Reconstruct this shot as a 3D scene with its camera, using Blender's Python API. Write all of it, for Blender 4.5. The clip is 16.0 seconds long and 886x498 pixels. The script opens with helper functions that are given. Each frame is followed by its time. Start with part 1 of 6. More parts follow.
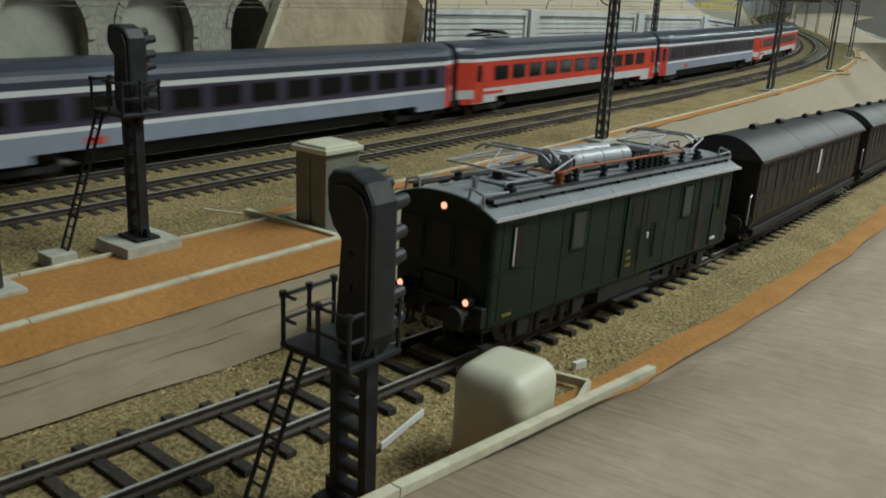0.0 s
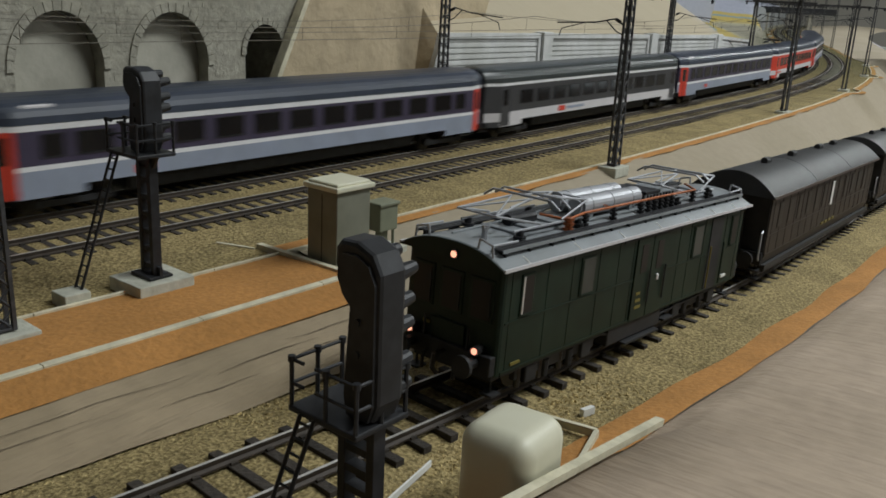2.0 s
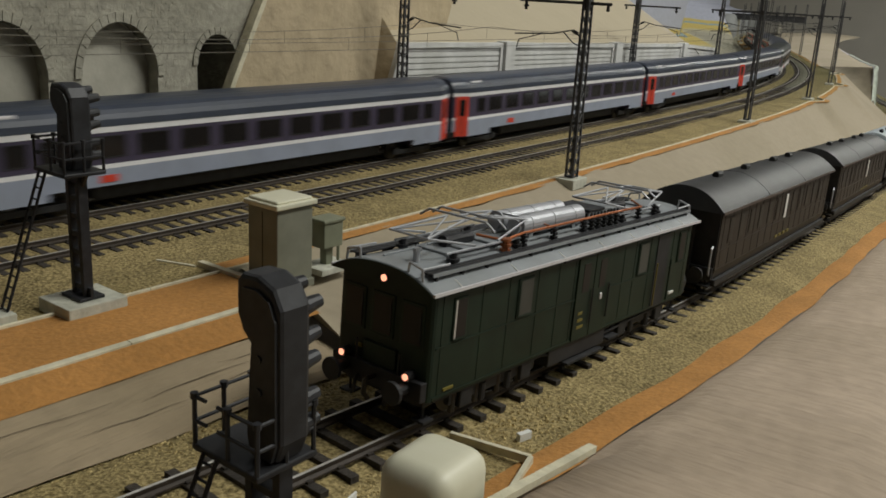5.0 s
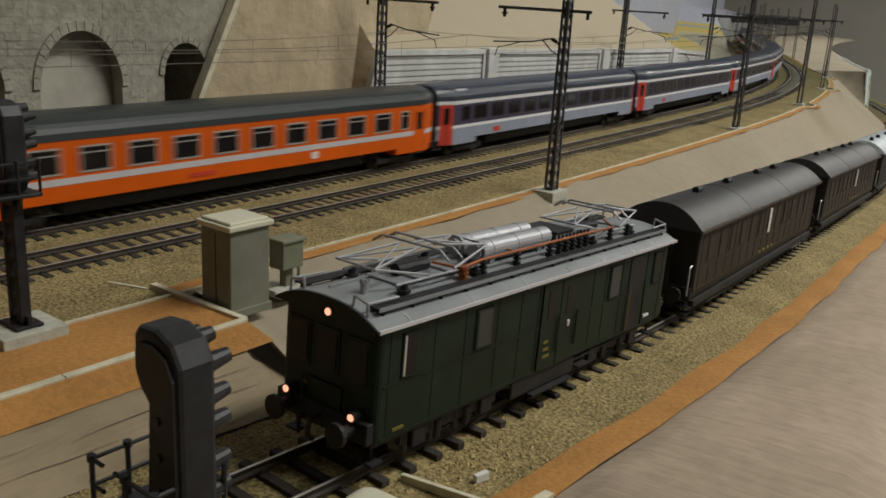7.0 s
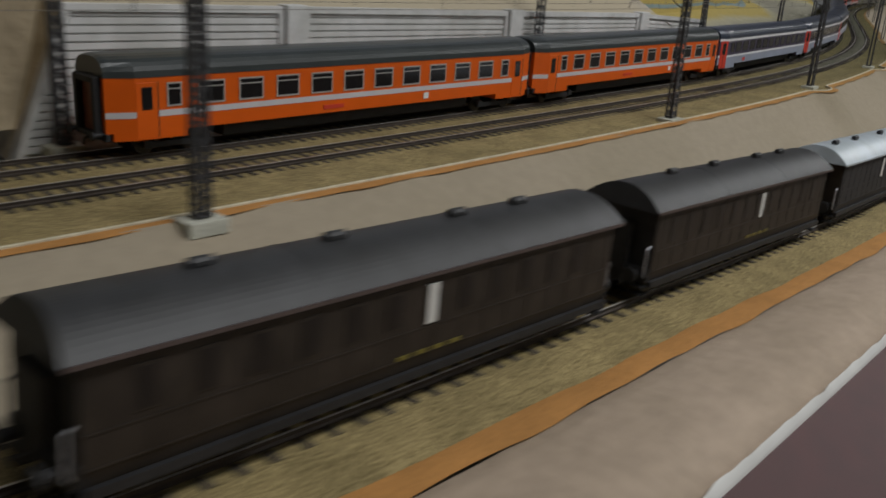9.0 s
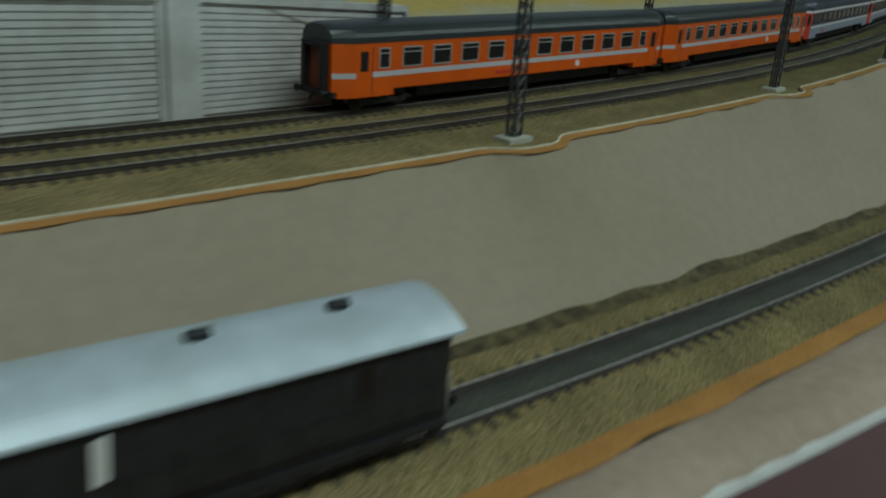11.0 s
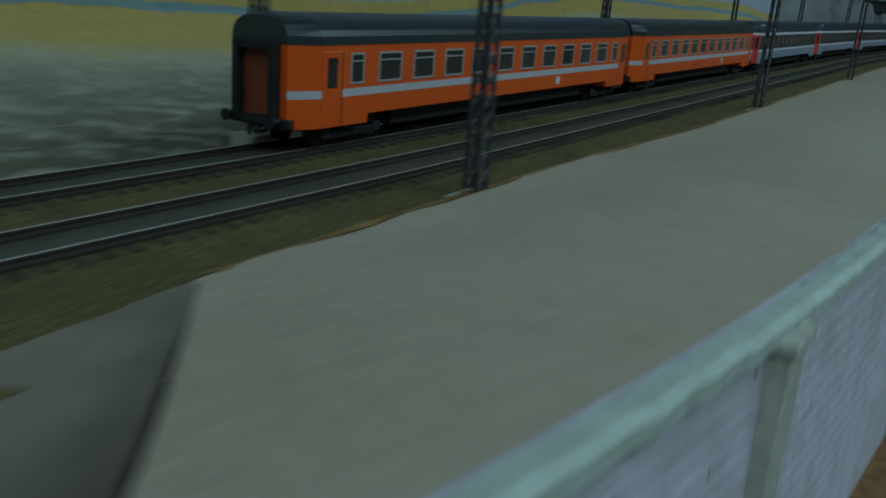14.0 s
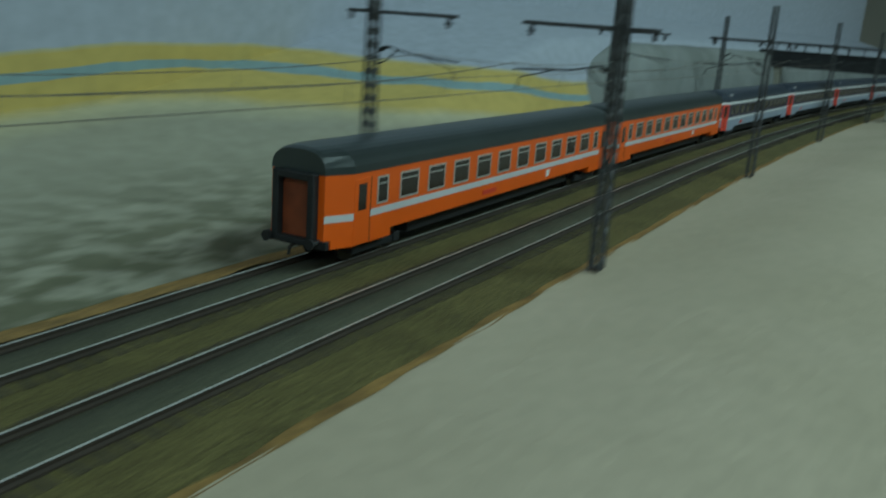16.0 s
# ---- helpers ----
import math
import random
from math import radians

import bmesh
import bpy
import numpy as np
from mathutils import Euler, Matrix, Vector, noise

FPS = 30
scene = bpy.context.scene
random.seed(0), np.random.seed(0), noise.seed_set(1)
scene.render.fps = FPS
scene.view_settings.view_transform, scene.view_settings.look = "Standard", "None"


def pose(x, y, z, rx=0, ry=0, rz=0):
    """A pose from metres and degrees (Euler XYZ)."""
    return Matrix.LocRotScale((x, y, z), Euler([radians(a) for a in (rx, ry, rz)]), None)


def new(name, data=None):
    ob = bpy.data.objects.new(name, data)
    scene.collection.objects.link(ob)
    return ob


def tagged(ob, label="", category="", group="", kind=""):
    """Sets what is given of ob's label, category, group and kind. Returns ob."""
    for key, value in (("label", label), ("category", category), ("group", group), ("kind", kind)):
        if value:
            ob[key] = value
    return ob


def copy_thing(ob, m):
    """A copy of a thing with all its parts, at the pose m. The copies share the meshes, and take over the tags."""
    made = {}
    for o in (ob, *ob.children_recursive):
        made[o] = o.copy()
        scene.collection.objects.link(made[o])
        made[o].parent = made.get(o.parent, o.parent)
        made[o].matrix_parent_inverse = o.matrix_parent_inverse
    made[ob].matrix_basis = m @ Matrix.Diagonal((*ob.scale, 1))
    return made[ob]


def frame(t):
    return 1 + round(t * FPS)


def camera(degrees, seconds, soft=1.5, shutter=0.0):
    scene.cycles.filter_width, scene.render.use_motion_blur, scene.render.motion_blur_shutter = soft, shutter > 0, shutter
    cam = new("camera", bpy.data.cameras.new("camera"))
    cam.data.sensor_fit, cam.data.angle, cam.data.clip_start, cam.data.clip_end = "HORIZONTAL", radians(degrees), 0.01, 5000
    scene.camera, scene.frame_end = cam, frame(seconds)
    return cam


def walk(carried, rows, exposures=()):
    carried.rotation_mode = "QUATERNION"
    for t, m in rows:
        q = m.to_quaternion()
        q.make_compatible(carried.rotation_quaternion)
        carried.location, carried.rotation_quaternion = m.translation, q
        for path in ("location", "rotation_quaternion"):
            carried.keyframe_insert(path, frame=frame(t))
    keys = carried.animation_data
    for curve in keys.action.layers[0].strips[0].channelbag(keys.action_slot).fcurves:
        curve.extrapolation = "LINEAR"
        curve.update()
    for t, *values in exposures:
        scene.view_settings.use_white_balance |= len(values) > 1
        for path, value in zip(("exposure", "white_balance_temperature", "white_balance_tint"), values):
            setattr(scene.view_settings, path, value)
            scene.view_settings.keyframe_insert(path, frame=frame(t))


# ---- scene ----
cam = camera(53.76, 16.0, soft=1.7, shutter=0.5)
PATH = [
    (0, pose(-0.4528, -0.2688, 0.0807, 72.87, -2.61, -54.50)),
    (0.5, pose(-0.4552, -0.2688, 0.0882, 73.54, -2.92, -54.58)),
    (1, pose(-0.4566, -0.2684, 0.0892, 74.15, -3.53, -54.44)),
    (1.5, pose(-0.4558, -0.2686, 0.0895, 73.16, -2.67, -53.57)),
    (2, pose(-0.4512, -0.2681, 0.0905, 73.38, -2.82, -53.56)),
    (2.5, pose(-0.4506, -0.2692, 0.0900, 73.42, -2.88, -53.89)),
    (3, pose(-0.4517, -0.2733, 0.0906, 73.50, -2.84, -54.35)),
    (3.5, pose(-0.4496, -0.2751, 0.0914, 73.56, -2.71, -54.53)),
    (4, pose(-0.4465, -0.2750, 0.0917, 73.62, -2.82, -54.71)),
    (6.5, pose(-0.4276, -0.2719, 0.0977, 73.82, -3.31, -55.30)),
    (7, pose(-0.4217, -0.2740, 0.0975, 73.85, -3.18, -55.27)),
    (7.5, pose(-0.4069, -0.2762, 0.0964, 73.77, -2.91, -54.84)),
    (8, pose(-0.3635, -0.2929, 0.0952, 73.48, -3.13, -52.90)),
    (8.5, pose(-0.2851, -0.3125, 0.0967, 73.17, -3.22, -49.03)),
    (8.7, pose(-0.2422, -0.3169, 0.0951, 72.02, -3.42, -48.85)),
    (10.8, pose(0.3286, -0.3580, 0.1097, 68.33, -5.22, -37.68)),
    (11, pose(0.3810, -0.3380, 0.0968, 69.29, -3.74, -38.37)),
    (11.5, pose(0.5333, -0.3102, 0.0892, 71.79, -4.26, -37.71)),
    (12, pose(0.7215, -0.2702, 0.0833, 72.62, -3.96, -38.26)),
    (12.5, pose(0.9045, -0.2307, 0.0756, 71.95, -4.22, -36.19)),
    (13, pose(1.0678, -0.1898, 0.0733, 72.28, -4.03, -36.26)),
    (13.5, pose(1.2089, -0.1299, 0.0708, 73.28, -3.22, -39.34)),
    (14, pose(1.3529, -0.0402, 0.0585, 72.98, -4.25, -38.74)),
    (14.5, pose(1.4769, -0.0066, 0.0825, 73.19, -4.54, -36.86)),
    (15, pose(1.6362, 0.0425, 0.0892, 73.38, -3.98, -35.66)),
    (15.5, pose(1.7708, 0.1066, 0.0851, 73.02, -2.50, -37.72)),
    (16, pose(1.8933, 0.1533, 0.0920, 75.32, -4.10, -41.36)),
]
EXPOSURES = [
    (0, -0.06, 6200, 0),
    (1.5, -0.06, 6250, 8),
    (4, -0.08, 6750, 9),
    (7, -0.18, 6950, 11),
    (8.0, -0.28, 6250, 14),
    (8.7, -0.50, 6500, 14),
    (11, -1.12, 5800, -10),
    (11.5, -1.25, 6700, -18),
    (12, -1.48, 5300, 14),
    (12.5, -1.54, 4900, 18),
    (13, -1.70, 4700, 10),
    (13.5, -1.72, 4400, 6),
    (14, -1.42, 4800, -14),
    (14.5, -1.32, 5700, -36),
    (15, -1.05, 6400, -34),
    (16, -0.58, 5250, -23),
]
walk(cam, PATH, EXPOSURES)

# ---- light: an indoor room with assumed ceiling lamps, all out of sight ----
world = bpy.data.worlds.new("room_air")
world.use_nodes = True
world.node_tree.nodes["Background"].inputs[0].default_value = (0.9, 0.92, 1.0, 1)
world.node_tree.nodes["Background"].inputs[1].default_value = 0.06
scene.world = world


def assumed_lamp(x, y, sx, sy, power):
    d = bpy.data.lights.new("assumed_room_light", "AREA")
    d.shape, d.size, d.size_y, d.energy, d.color = "RECTANGLE", sx, sy, power, (0.97, 1.0, 0.98)
    o = new("assumed_room_light", d)
    o.location = (x, y, 1.32)
    return o


# Unseen lamps, placed and balanced to brighten each stretch of the line.
for lx, ly, lp in ((0.45, -0.90, 25.0), (2.5, -0.90, 21.0), (3.7, -0.6, 25.0), (1.0, -2.2, 13.0)):
    assumed_lamp(lx, ly, 1.2, 0.25, lp)

# ---- plan: the main line's curve; s runs along it, d across it, z up from its rail head ----
KNOTS = [-0.8 + 0.4 * i for i in range(13)]
TURNS = [-6.1, -3.7, -1.3, 0.8, 6.4, 13.9, 18.7, 19.1, 19.0, 16.9, 14.9, 13.0, 11.1]
S = np.linspace(-3.4, 4.6, 1601)
HEAD = np.radians(np.interp(S, KNOTS, TURNS))
_cx = np.concatenate([[0], np.cumsum(np.cos((HEAD[1:] + HEAD[:-1]) / 2) * 0.005)])
_cy = np.concatenate([[0], np.cumsum(np.sin((HEAD[1:] + HEAD[:-1]) / 2) * 0.005)])
_cx, _cy = _cx - np.interp(0, S, _cx), _cy - np.interp(0, S, _cy)
GAUGE = 0.0173
FAR = 0.0436   # offset of the far track


def head(s):
    return float(np.interp(s, S, HEAD))


def P(s, d, z):
    h = head(s)
    return Vector((float(np.interp(s, S, _cx)) - math.sin(h) * d, float(np.interp(s, S, _cy)) + math.cos(h) * d, z))


def at(s, d, z, turn=0.0):
    """Frame on the plan: x along the line, y across it."""
    p = P(s, d, z)
    return pose(p.x, p.y, p.z, 0, 0, math.degrees(head(s)) + turn)


FRONT_S = [-3.4, -0.5, -0.28, -0.12, 0.0, 0.1, 0.3, 0.5, 0.6, 0.7, 0.8, 0.9, 1.0, 1.1, 1.2, 1.5, 2.0, 4.6]
FRONT_D = [-0.150, -0.150, -0.159, -0.1635, -0.163, -0.160, -0.158, -0.155, -0.157, -0.160, -0.165, -0.170, -0.176, -0.183, -0.190, -0.212, -0.25, -0.4]
FRONT_Z = [-0.003, -0.003, -0.0098, -0.018, -0.0226, -0.0272, -0.0376, -0.0480, -0.052, -0.055, -0.057, -0.059, -0.061, -0.063, -0.066, -0.083, -0.10, -0.14]


def smooth(v, xs, ys, w=0.06):
    return float(np.mean(np.interp([v + w * k / 3 for k in range(-3, 4)], xs, ys)))


def fd(s):
    return smooth(s, FRONT_S, FRONT_D)


def fz(s):
    return smooth(s, FRONT_S, FRONT_Z)


def on_front(s, off=0.0, up=0.0):
    """Frame on the front line's rail head."""
    a, b = P(s - 0.01, fd(s - 0.01), fz(s - 0.01)), P(s + 0.01, fd(s + 0.01), fz(s + 0.01))
    u = (b - a).normalized()
    v = Vector((0, 0, 1)).cross(u).normalized()
    w = u.cross(v)
    m = Matrix((u, v, w)).transposed().to_4x4()
    m.translation = P(s, fd(s), fz(s)) + v * off + w * up
    return m


# ---- materials ----
def mat(name, color, rough=0.6, metal=0.0, var=0.12, scale=200.0, bump=0.0, bscale=None, color2=None, stain=0.0, stain_scale=25.0, spec=0.5, rnd=0.0, detail=6.0, stretch=None, far=None, depth=0.001):
    m = bpy.data.materials.new(name)
    m.use_nodes = True
    t = m.node_tree
    b = t.nodes["Principled BSDF"]
    b.inputs["Roughness"].default_value, b.inputs["Metallic"].default_value = rough, metal
    b.inputs["Specular IOR Level"].default_value = spec
    co = t.nodes.new("ShaderNodeTexCoord")
    geo = t.nodes.new("ShaderNodeNewGeometry")
    c1 = (*color, 1)
    c2 = (*(color2 if color2 else [c * (1 - 2.2 * var) for c in color]), 1)

    def noisy(sc, det=detail):
        n = t.nodes.new("ShaderNodeTexNoise")
        n.inputs["Scale"].default_value, n.inputs["Detail"].default_value = sc, det
        t.links.new(geo.outputs["Position"], n.inputs["Vector"])
        return n

    n1 = noisy(scale)
    ramp = t.nodes.new("ShaderNodeValToRGB")
    ramp.color_ramp.elements[0].position, ramp.color_ramp.elements[1].position = 0.35, 0.65
    ramp.color_ramp.elements[0].color, ramp.color_ramp.elements[1].color = c2, c1
    t.links.new(n1.outputs[0], ramp.inputs[0])
    last = ramp.outputs[0]
    if stain:
        n2 = noisy(stain_scale, 4)
        r2 = t.nodes.new("ShaderNodeValToRGB")
        r2.color_ramp.elements[0].position, r2.color_ramp.elements[1].position = 0.38, 0.62
        lo = 1 - stain
        r2.color_ramp.elements[0].color, r2.color_ramp.elements[1].color = (lo, lo, lo * 0.97, 1), (1, 1, 1, 1)
        t.links.new(n2.outputs[0], r2.inputs[0])
        mx = t.nodes.new("ShaderNodeMixRGB")
        mx.blend_type, mx.inputs[0].default_value = "MULTIPLY", 1.0
        t.links.new(last, mx.inputs[1])
        t.links.new(r2.outputs[0], mx.inputs[2])
        last = mx.outputs[0]
    if rnd:
        oi = t.nodes.new("ShaderNodeObjectInfo")
        hs = t.nodes.new("ShaderNodeHueSaturation")
        mr = t.nodes.new("ShaderNodeMapRange")
        mr.inputs[3].default_value, mr.inputs[4].default_value = 1 - rnd, 1 + rnd
        t.links.new(oi.outputs["Random"], mr.inputs[0])
        t.links.new(mr.outputs[0], hs.inputs["Value"])
        t.links.new(last, hs.inputs["Color"])
        last = hs.outputs[0]
    # far: a tint multiplied in gradually along world x, between its two limits.
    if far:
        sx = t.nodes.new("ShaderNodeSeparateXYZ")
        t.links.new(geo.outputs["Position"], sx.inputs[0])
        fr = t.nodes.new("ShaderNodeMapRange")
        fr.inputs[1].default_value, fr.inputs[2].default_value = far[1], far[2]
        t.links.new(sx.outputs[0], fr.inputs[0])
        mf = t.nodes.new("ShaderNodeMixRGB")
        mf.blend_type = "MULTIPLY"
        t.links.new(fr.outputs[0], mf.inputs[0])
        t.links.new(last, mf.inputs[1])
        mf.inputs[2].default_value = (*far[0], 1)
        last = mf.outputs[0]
    t.links.new(last, b.inputs["Base Color"])
    if bump:
        n3 = noisy(bscale or scale * 1.7)
        if stretch:
            mp = t.nodes.new("ShaderNodeMapping")
            mp.inputs["Scale"].default_value = stretch
            t.links.new(geo.outputs["Position"], mp.inputs["Vector"])
            t.links.new(mp.outputs[0], n3.inputs["Vector"])
        bp = t.nodes.new("ShaderNodeBump")
        bp.inputs["Strength"].default_value, bp.inputs["Distance"].default_value = bump, depth
        t.links.new(n3.outputs[0], bp.inputs["Height"])
        t.links.new(bp.outputs[0], b.inputs["Normal"])
    return m


def glow(name, color, power):
    m = bpy.data.materials.new(name)
    m.use_nodes = True
    b = m.node_tree.nodes["Principled BSDF"]
    b.inputs["Base Color"].default_value = (*color, 1)
    b.inputs["Emission Color"].default_value = (*color, 1)
    b.inputs["Emission Strength"].default_value = power
    return m


M = {
    "plaster": mat("painted_plaster", (0.34, 0.287, 0.208), 0.9, 0, 0.035, 150, 0.5, 300, stain=0.09, stain_scale=7, stretch=(0.22, 1.0, 1.6)),
    "verge": mat("brushed_plaster", (0.43, 0.335, 0.25), 0.8, 0, 0.06, 160, 0.45, 330, stain=0.14, stain_scale=16, stretch=(1.0, 0.16, 1.0), depth=0.0024),
    "sand": mat("sand_plaster", (0.50, 0.405, 0.27), 0.9, 0, 0.08, 60, 0.6, 150, stain=0.12, stain_scale=14, depth=0.002),
    "orange_earth": mat("ochre_earth_paint", (0.50, 0.235, 0.062), 0.9, 0, 0.08, 500, 0.5, 600, stain=0.16, stain_scale=40, far=((0.82, 0.93, 0.76), 0.3, 1.0)),
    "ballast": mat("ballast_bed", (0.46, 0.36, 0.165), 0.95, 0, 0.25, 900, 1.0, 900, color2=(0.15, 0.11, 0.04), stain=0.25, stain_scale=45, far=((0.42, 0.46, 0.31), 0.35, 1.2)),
    "pebble": mat("ballast_stone", (0.66, 0.52, 0.245), 0.9, 0, 0.3, 700, color2=(0.20, 0.145, 0.055)),
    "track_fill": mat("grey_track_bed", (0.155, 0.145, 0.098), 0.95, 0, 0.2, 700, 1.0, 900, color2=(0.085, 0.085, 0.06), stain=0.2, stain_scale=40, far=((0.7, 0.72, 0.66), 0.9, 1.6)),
    "bank": mat("bank_plaster", (0.48, 0.41, 0.305), 0.9, 0, 0.035, 150, 0.5, 260, stain=0.10, stain_scale=7, stretch=(0.3, 1.0, 1.6)),
    "face": mat("cracked_plaster", (0.325, 0.255, 0.165), 0.88, 0, 0.05, 150, 1.0, 190, stain=0.16, stain_scale=22, stretch=(0.10, 0.6, 1.7), depth=0.0035),
    "olive_earth": mat("olive_ochre_earth", (0.44, 0.27, 0.075), 0.95, 0, 0.2, 250, 0.6, 500, stain=0.35, stain_scale=45),
    "crack": mat("plaster_crack", (0.10, 0.075, 0.05), 0.95, 0, 0.2, 300),
    "sleeper": mat("sleeper_plastic", (0.045, 0.036, 0.028), 0.75, 0, 0.2, 500, 0.4, 900, rnd=0.25),
    "rail": mat("rusty_rail_side", (0.055, 0.042, 0.032), 0.6, 0.2, 0.15, 300),
    "rail_head": mat("polished_rail_head", (0.66, 0.64, 0.60), 0.36, 0.4, 0.1, 300),
    "kerb": mat("cream_kerb", (0.70, 0.65, 0.49), 0.8, 0, 0.1, 200, 0.3, 500, stain=0.15, stain_scale=70),
    "concrete": mat("pale_concrete", (0.55, 0.55, 0.47), 0.85, 0, 0.1, 300, 0.3, 700, stain=0.12, stain_scale=90),
    "cream": mat("cream_plastic", (0.68, 0.66, 0.52), 0.45, 0, 0.03, 60, stain=0.05, stain_scale=80),
    "cab_grey": mat("grey_cabinet_paint", (0.215, 0.215, 0.165), 0.6, 0, 0.06, 150, stain=0.1, stain_scale=90),
    "box_green": mat("grey_green_paint", (0.20, 0.21, 0.145), 0.6, 0, 0.08, 150),
    "steel_black": mat("blackened_steel", (0.030, 0.031, 0.036), 0.5, 0.2, 0.2, 300, stain=0.2, stain_scale=120),
    "mast": mat("mast_paint", (0.085, 0.085, 0.092), 0.45, 0.3, 0.2, 400, stain=0.25, stain_scale=150),
    "wire": mat("contact_wire", (0.30, 0.28, 0.25), 0.35, 0.8, 0.1, 100),
    "stone": mat("grey_stone_wall", (0.44, 0.42, 0.35), 0.9, 0, 0.12, 200, 0.5, 500, stain=0.22, stain_scale=18),
    "arch_fill": mat("arch_infill", (0.52, 0.50, 0.43), 0.9, 0, 0.06, 80, 0.2, 400, stain=0.15, stain_scale=20),
    "panel": mat("white_wall_panel", (0.70, 0.70, 0.69), 0.75, 0, 0.06, 120, 0.2, 600, stain=0.16, stain_scale=25),
    "lilac": mat("pale_lilac_wall", (0.63, 0.60, 0.67), 0.8, 0, 0.06, 120, 0.4, 300, stain=0.15, stain_scale=30),
    "coping": mat("pale_green_coping", (0.60, 0.66, 0.58), 0.8, 0, 0.08, 150, 0.4, 400),
    # Same plaster as the embankment; the darker brown is painted-in shade.
    "shade_toned_slope": mat("shade_toned_plaster", (0.25, 0.215, 0.155), 0.9, 0, 0.08, 60, 0.4, 200, stain=0.2, stain_scale=20),
    "brown_ground": mat("brown_track_side", (0.27, 0.14, 0.045), 0.9, 0, 0.2, 200, 0.5, 500, stain=0.2, stain_scale=25),
    "maroon": mat("maroon_fascia", (0.055, 0.007, 0.007), 0.6, 0, 0.08, 80),
    "room": mat("room_wall_paint", (0.55, 0.53, 0.48), 0.9, 0, 0.04, 3),
    "floor": mat("room_floor", (0.22, 0.19, 0.16), 0.7, 0, 0.1, 6),
    "dark": mat("tunnel_shade_black", (0.01, 0.01, 0.01), 0.9, 0, 0.05, 100),
    "orange": mat("orange_coach_paint", (0.75, 0.114, 0.003), 0.36, 0, 0.03, 80, stain=0.05, stain_scale=60),
    "roof_green": mat("dark_coach_roof", (0.036, 0.044, 0.046), 0.34, 0, 0.06, 90, stain=0.08, stain_scale=60),
    "roof_blue": mat("slate_coach_roof", (0.038, 0.048, 0.074), 0.36, 0, 0.06, 90, stain=0.08, stain_scale=60),
    "stripe": mat("pale_grey_stripe", (0.60, 0.58, 0.60), 0.45, 0, 0.03, 80),
    "white": mat("white_coach_paint", (0.78, 0.78, 0.80), 0.4, 0, 0.03, 80),
    "lowgrey": mat("blue_grey_coach_paint", (0.30, 0.335, 0.43), 0.4, 0, 0.04, 80, stain=0.06, stain_scale=60),
    "band": mat("plum_grey_coach_paint", (0.058, 0.048, 0.085), 0.4, 0, 0.05, 80),
    "ewgrey": mat("charcoal_coach_paint", (0.05, 0.05, 0.055), 0.4, 0, 0.05, 80),
    "red": mat("red_coach_paint", (0.62, 0.055, 0.03), 0.4, 0, 0.04, 80),
    # Stained end door; its overall dark tone is shade put into the paint.
    "end_dark": mat("shade_toned_dirty_door", (0.22, 0.05, 0.015), 0.6, 0, 0.15, 120, stain=0.3, stain_scale=60),
    "glass": mat("dark_window_glass", (0.018, 0.016, 0.016), 0.12, 0, 0.1, 60, spec=0.6),
    "dull_glass": mat("dull_window_glass", (0.014, 0.011, 0.010), 0.45, 0, 0.1, 60, spec=0.3),
    # Middle loco panes: a grey reflection put into the glass colour.
    "pane_grey": mat("grey_reflection_pane", (0.060, 0.062, 0.055), 0.4, 0, 0.2, 60, spec=0.3),
    "frame": mat("bright_window_frame", (0.62, 0.60, 0.58), 0.35, 0.5, 0.05, 100),
    "under": mat("underframe_black", (0.020, 0.020, 0.022), 0.65, 0.1, 0.2, 200),
    "wheel": mat("wheel_steel", (0.06, 0.055, 0.05), 0.4, 0.7, 0.1, 200),
    "loco_green": mat("dark_green_loco_paint", (0.013, 0.027, 0.017), 0.5, 0, 0.12, 120, stain=0.18, stain_scale=90, spec=0.25),
    "loco_roof": mat("grey_loco_roof", (0.27, 0.29, 0.31), 0.42, 0, 0.06, 120, stain=0.12, stain_scale=70),
    "coach_brown": mat("dark_brown_green_coach_paint", (0.036, 0.028, 0.022), 0.55, 0, 0.14, 140, stain=0.2, stain_scale=80, spec=0.3),
    "coach_roof": mat("charcoal_van_roof", (0.034, 0.035, 0.037), 0.52, 0, 0.12, 140, stain=0.18, stain_scale=60),
    "silver": mat("silver_van_roof", (0.55, 0.62, 0.68), 0.38, 0.15, 0.05, 90, stain=0.1, stain_scale=50),
    "alu": mat("bright_metal", (0.44, 0.45, 0.48), 0.48, 0.5, 0.06, 150),
    "copper": mat("copper_pipe", (0.50, 0.17, 0.07), 0.4, 0.6, 0.1, 200),
    "mark": mat("white_marking", (0.75, 0.75, 0.72), 0.5, 0, 0.03, 100),
    "yellow": mat("yellow_marking", (0.17, 0.14, 0.025), 0.5, 0, 0.05, 100),
    "lamp": glow("lit_lamp_lens", (1.0, 0.42, 0.27), 1.5),
    "weed": mat("dark_olive_earth", (0.16, 0.125, 0.058), 0.95, 0, 0.3, 160, 0.6, 500, stain=0.45, stain_scale=55),
    "grey_rock": mat("grey_plaster", (0.27, 0.28, 0.28), 0.85, 0, 0.08, 60, 0.3, 200, stain=0.2, stain_scale=12),
    "lower_fill": mat("dark_lower_track_bed", (0.085, 0.085, 0.066), 0.95, 0, 0.2, 700, 1.0, 900, stain=0.25, stain_scale=40),
    "gutter_brown": mat("brown_gutter_paint", (0.085, 0.062, 0.058), 0.4, 0, 0.08, 120),
}


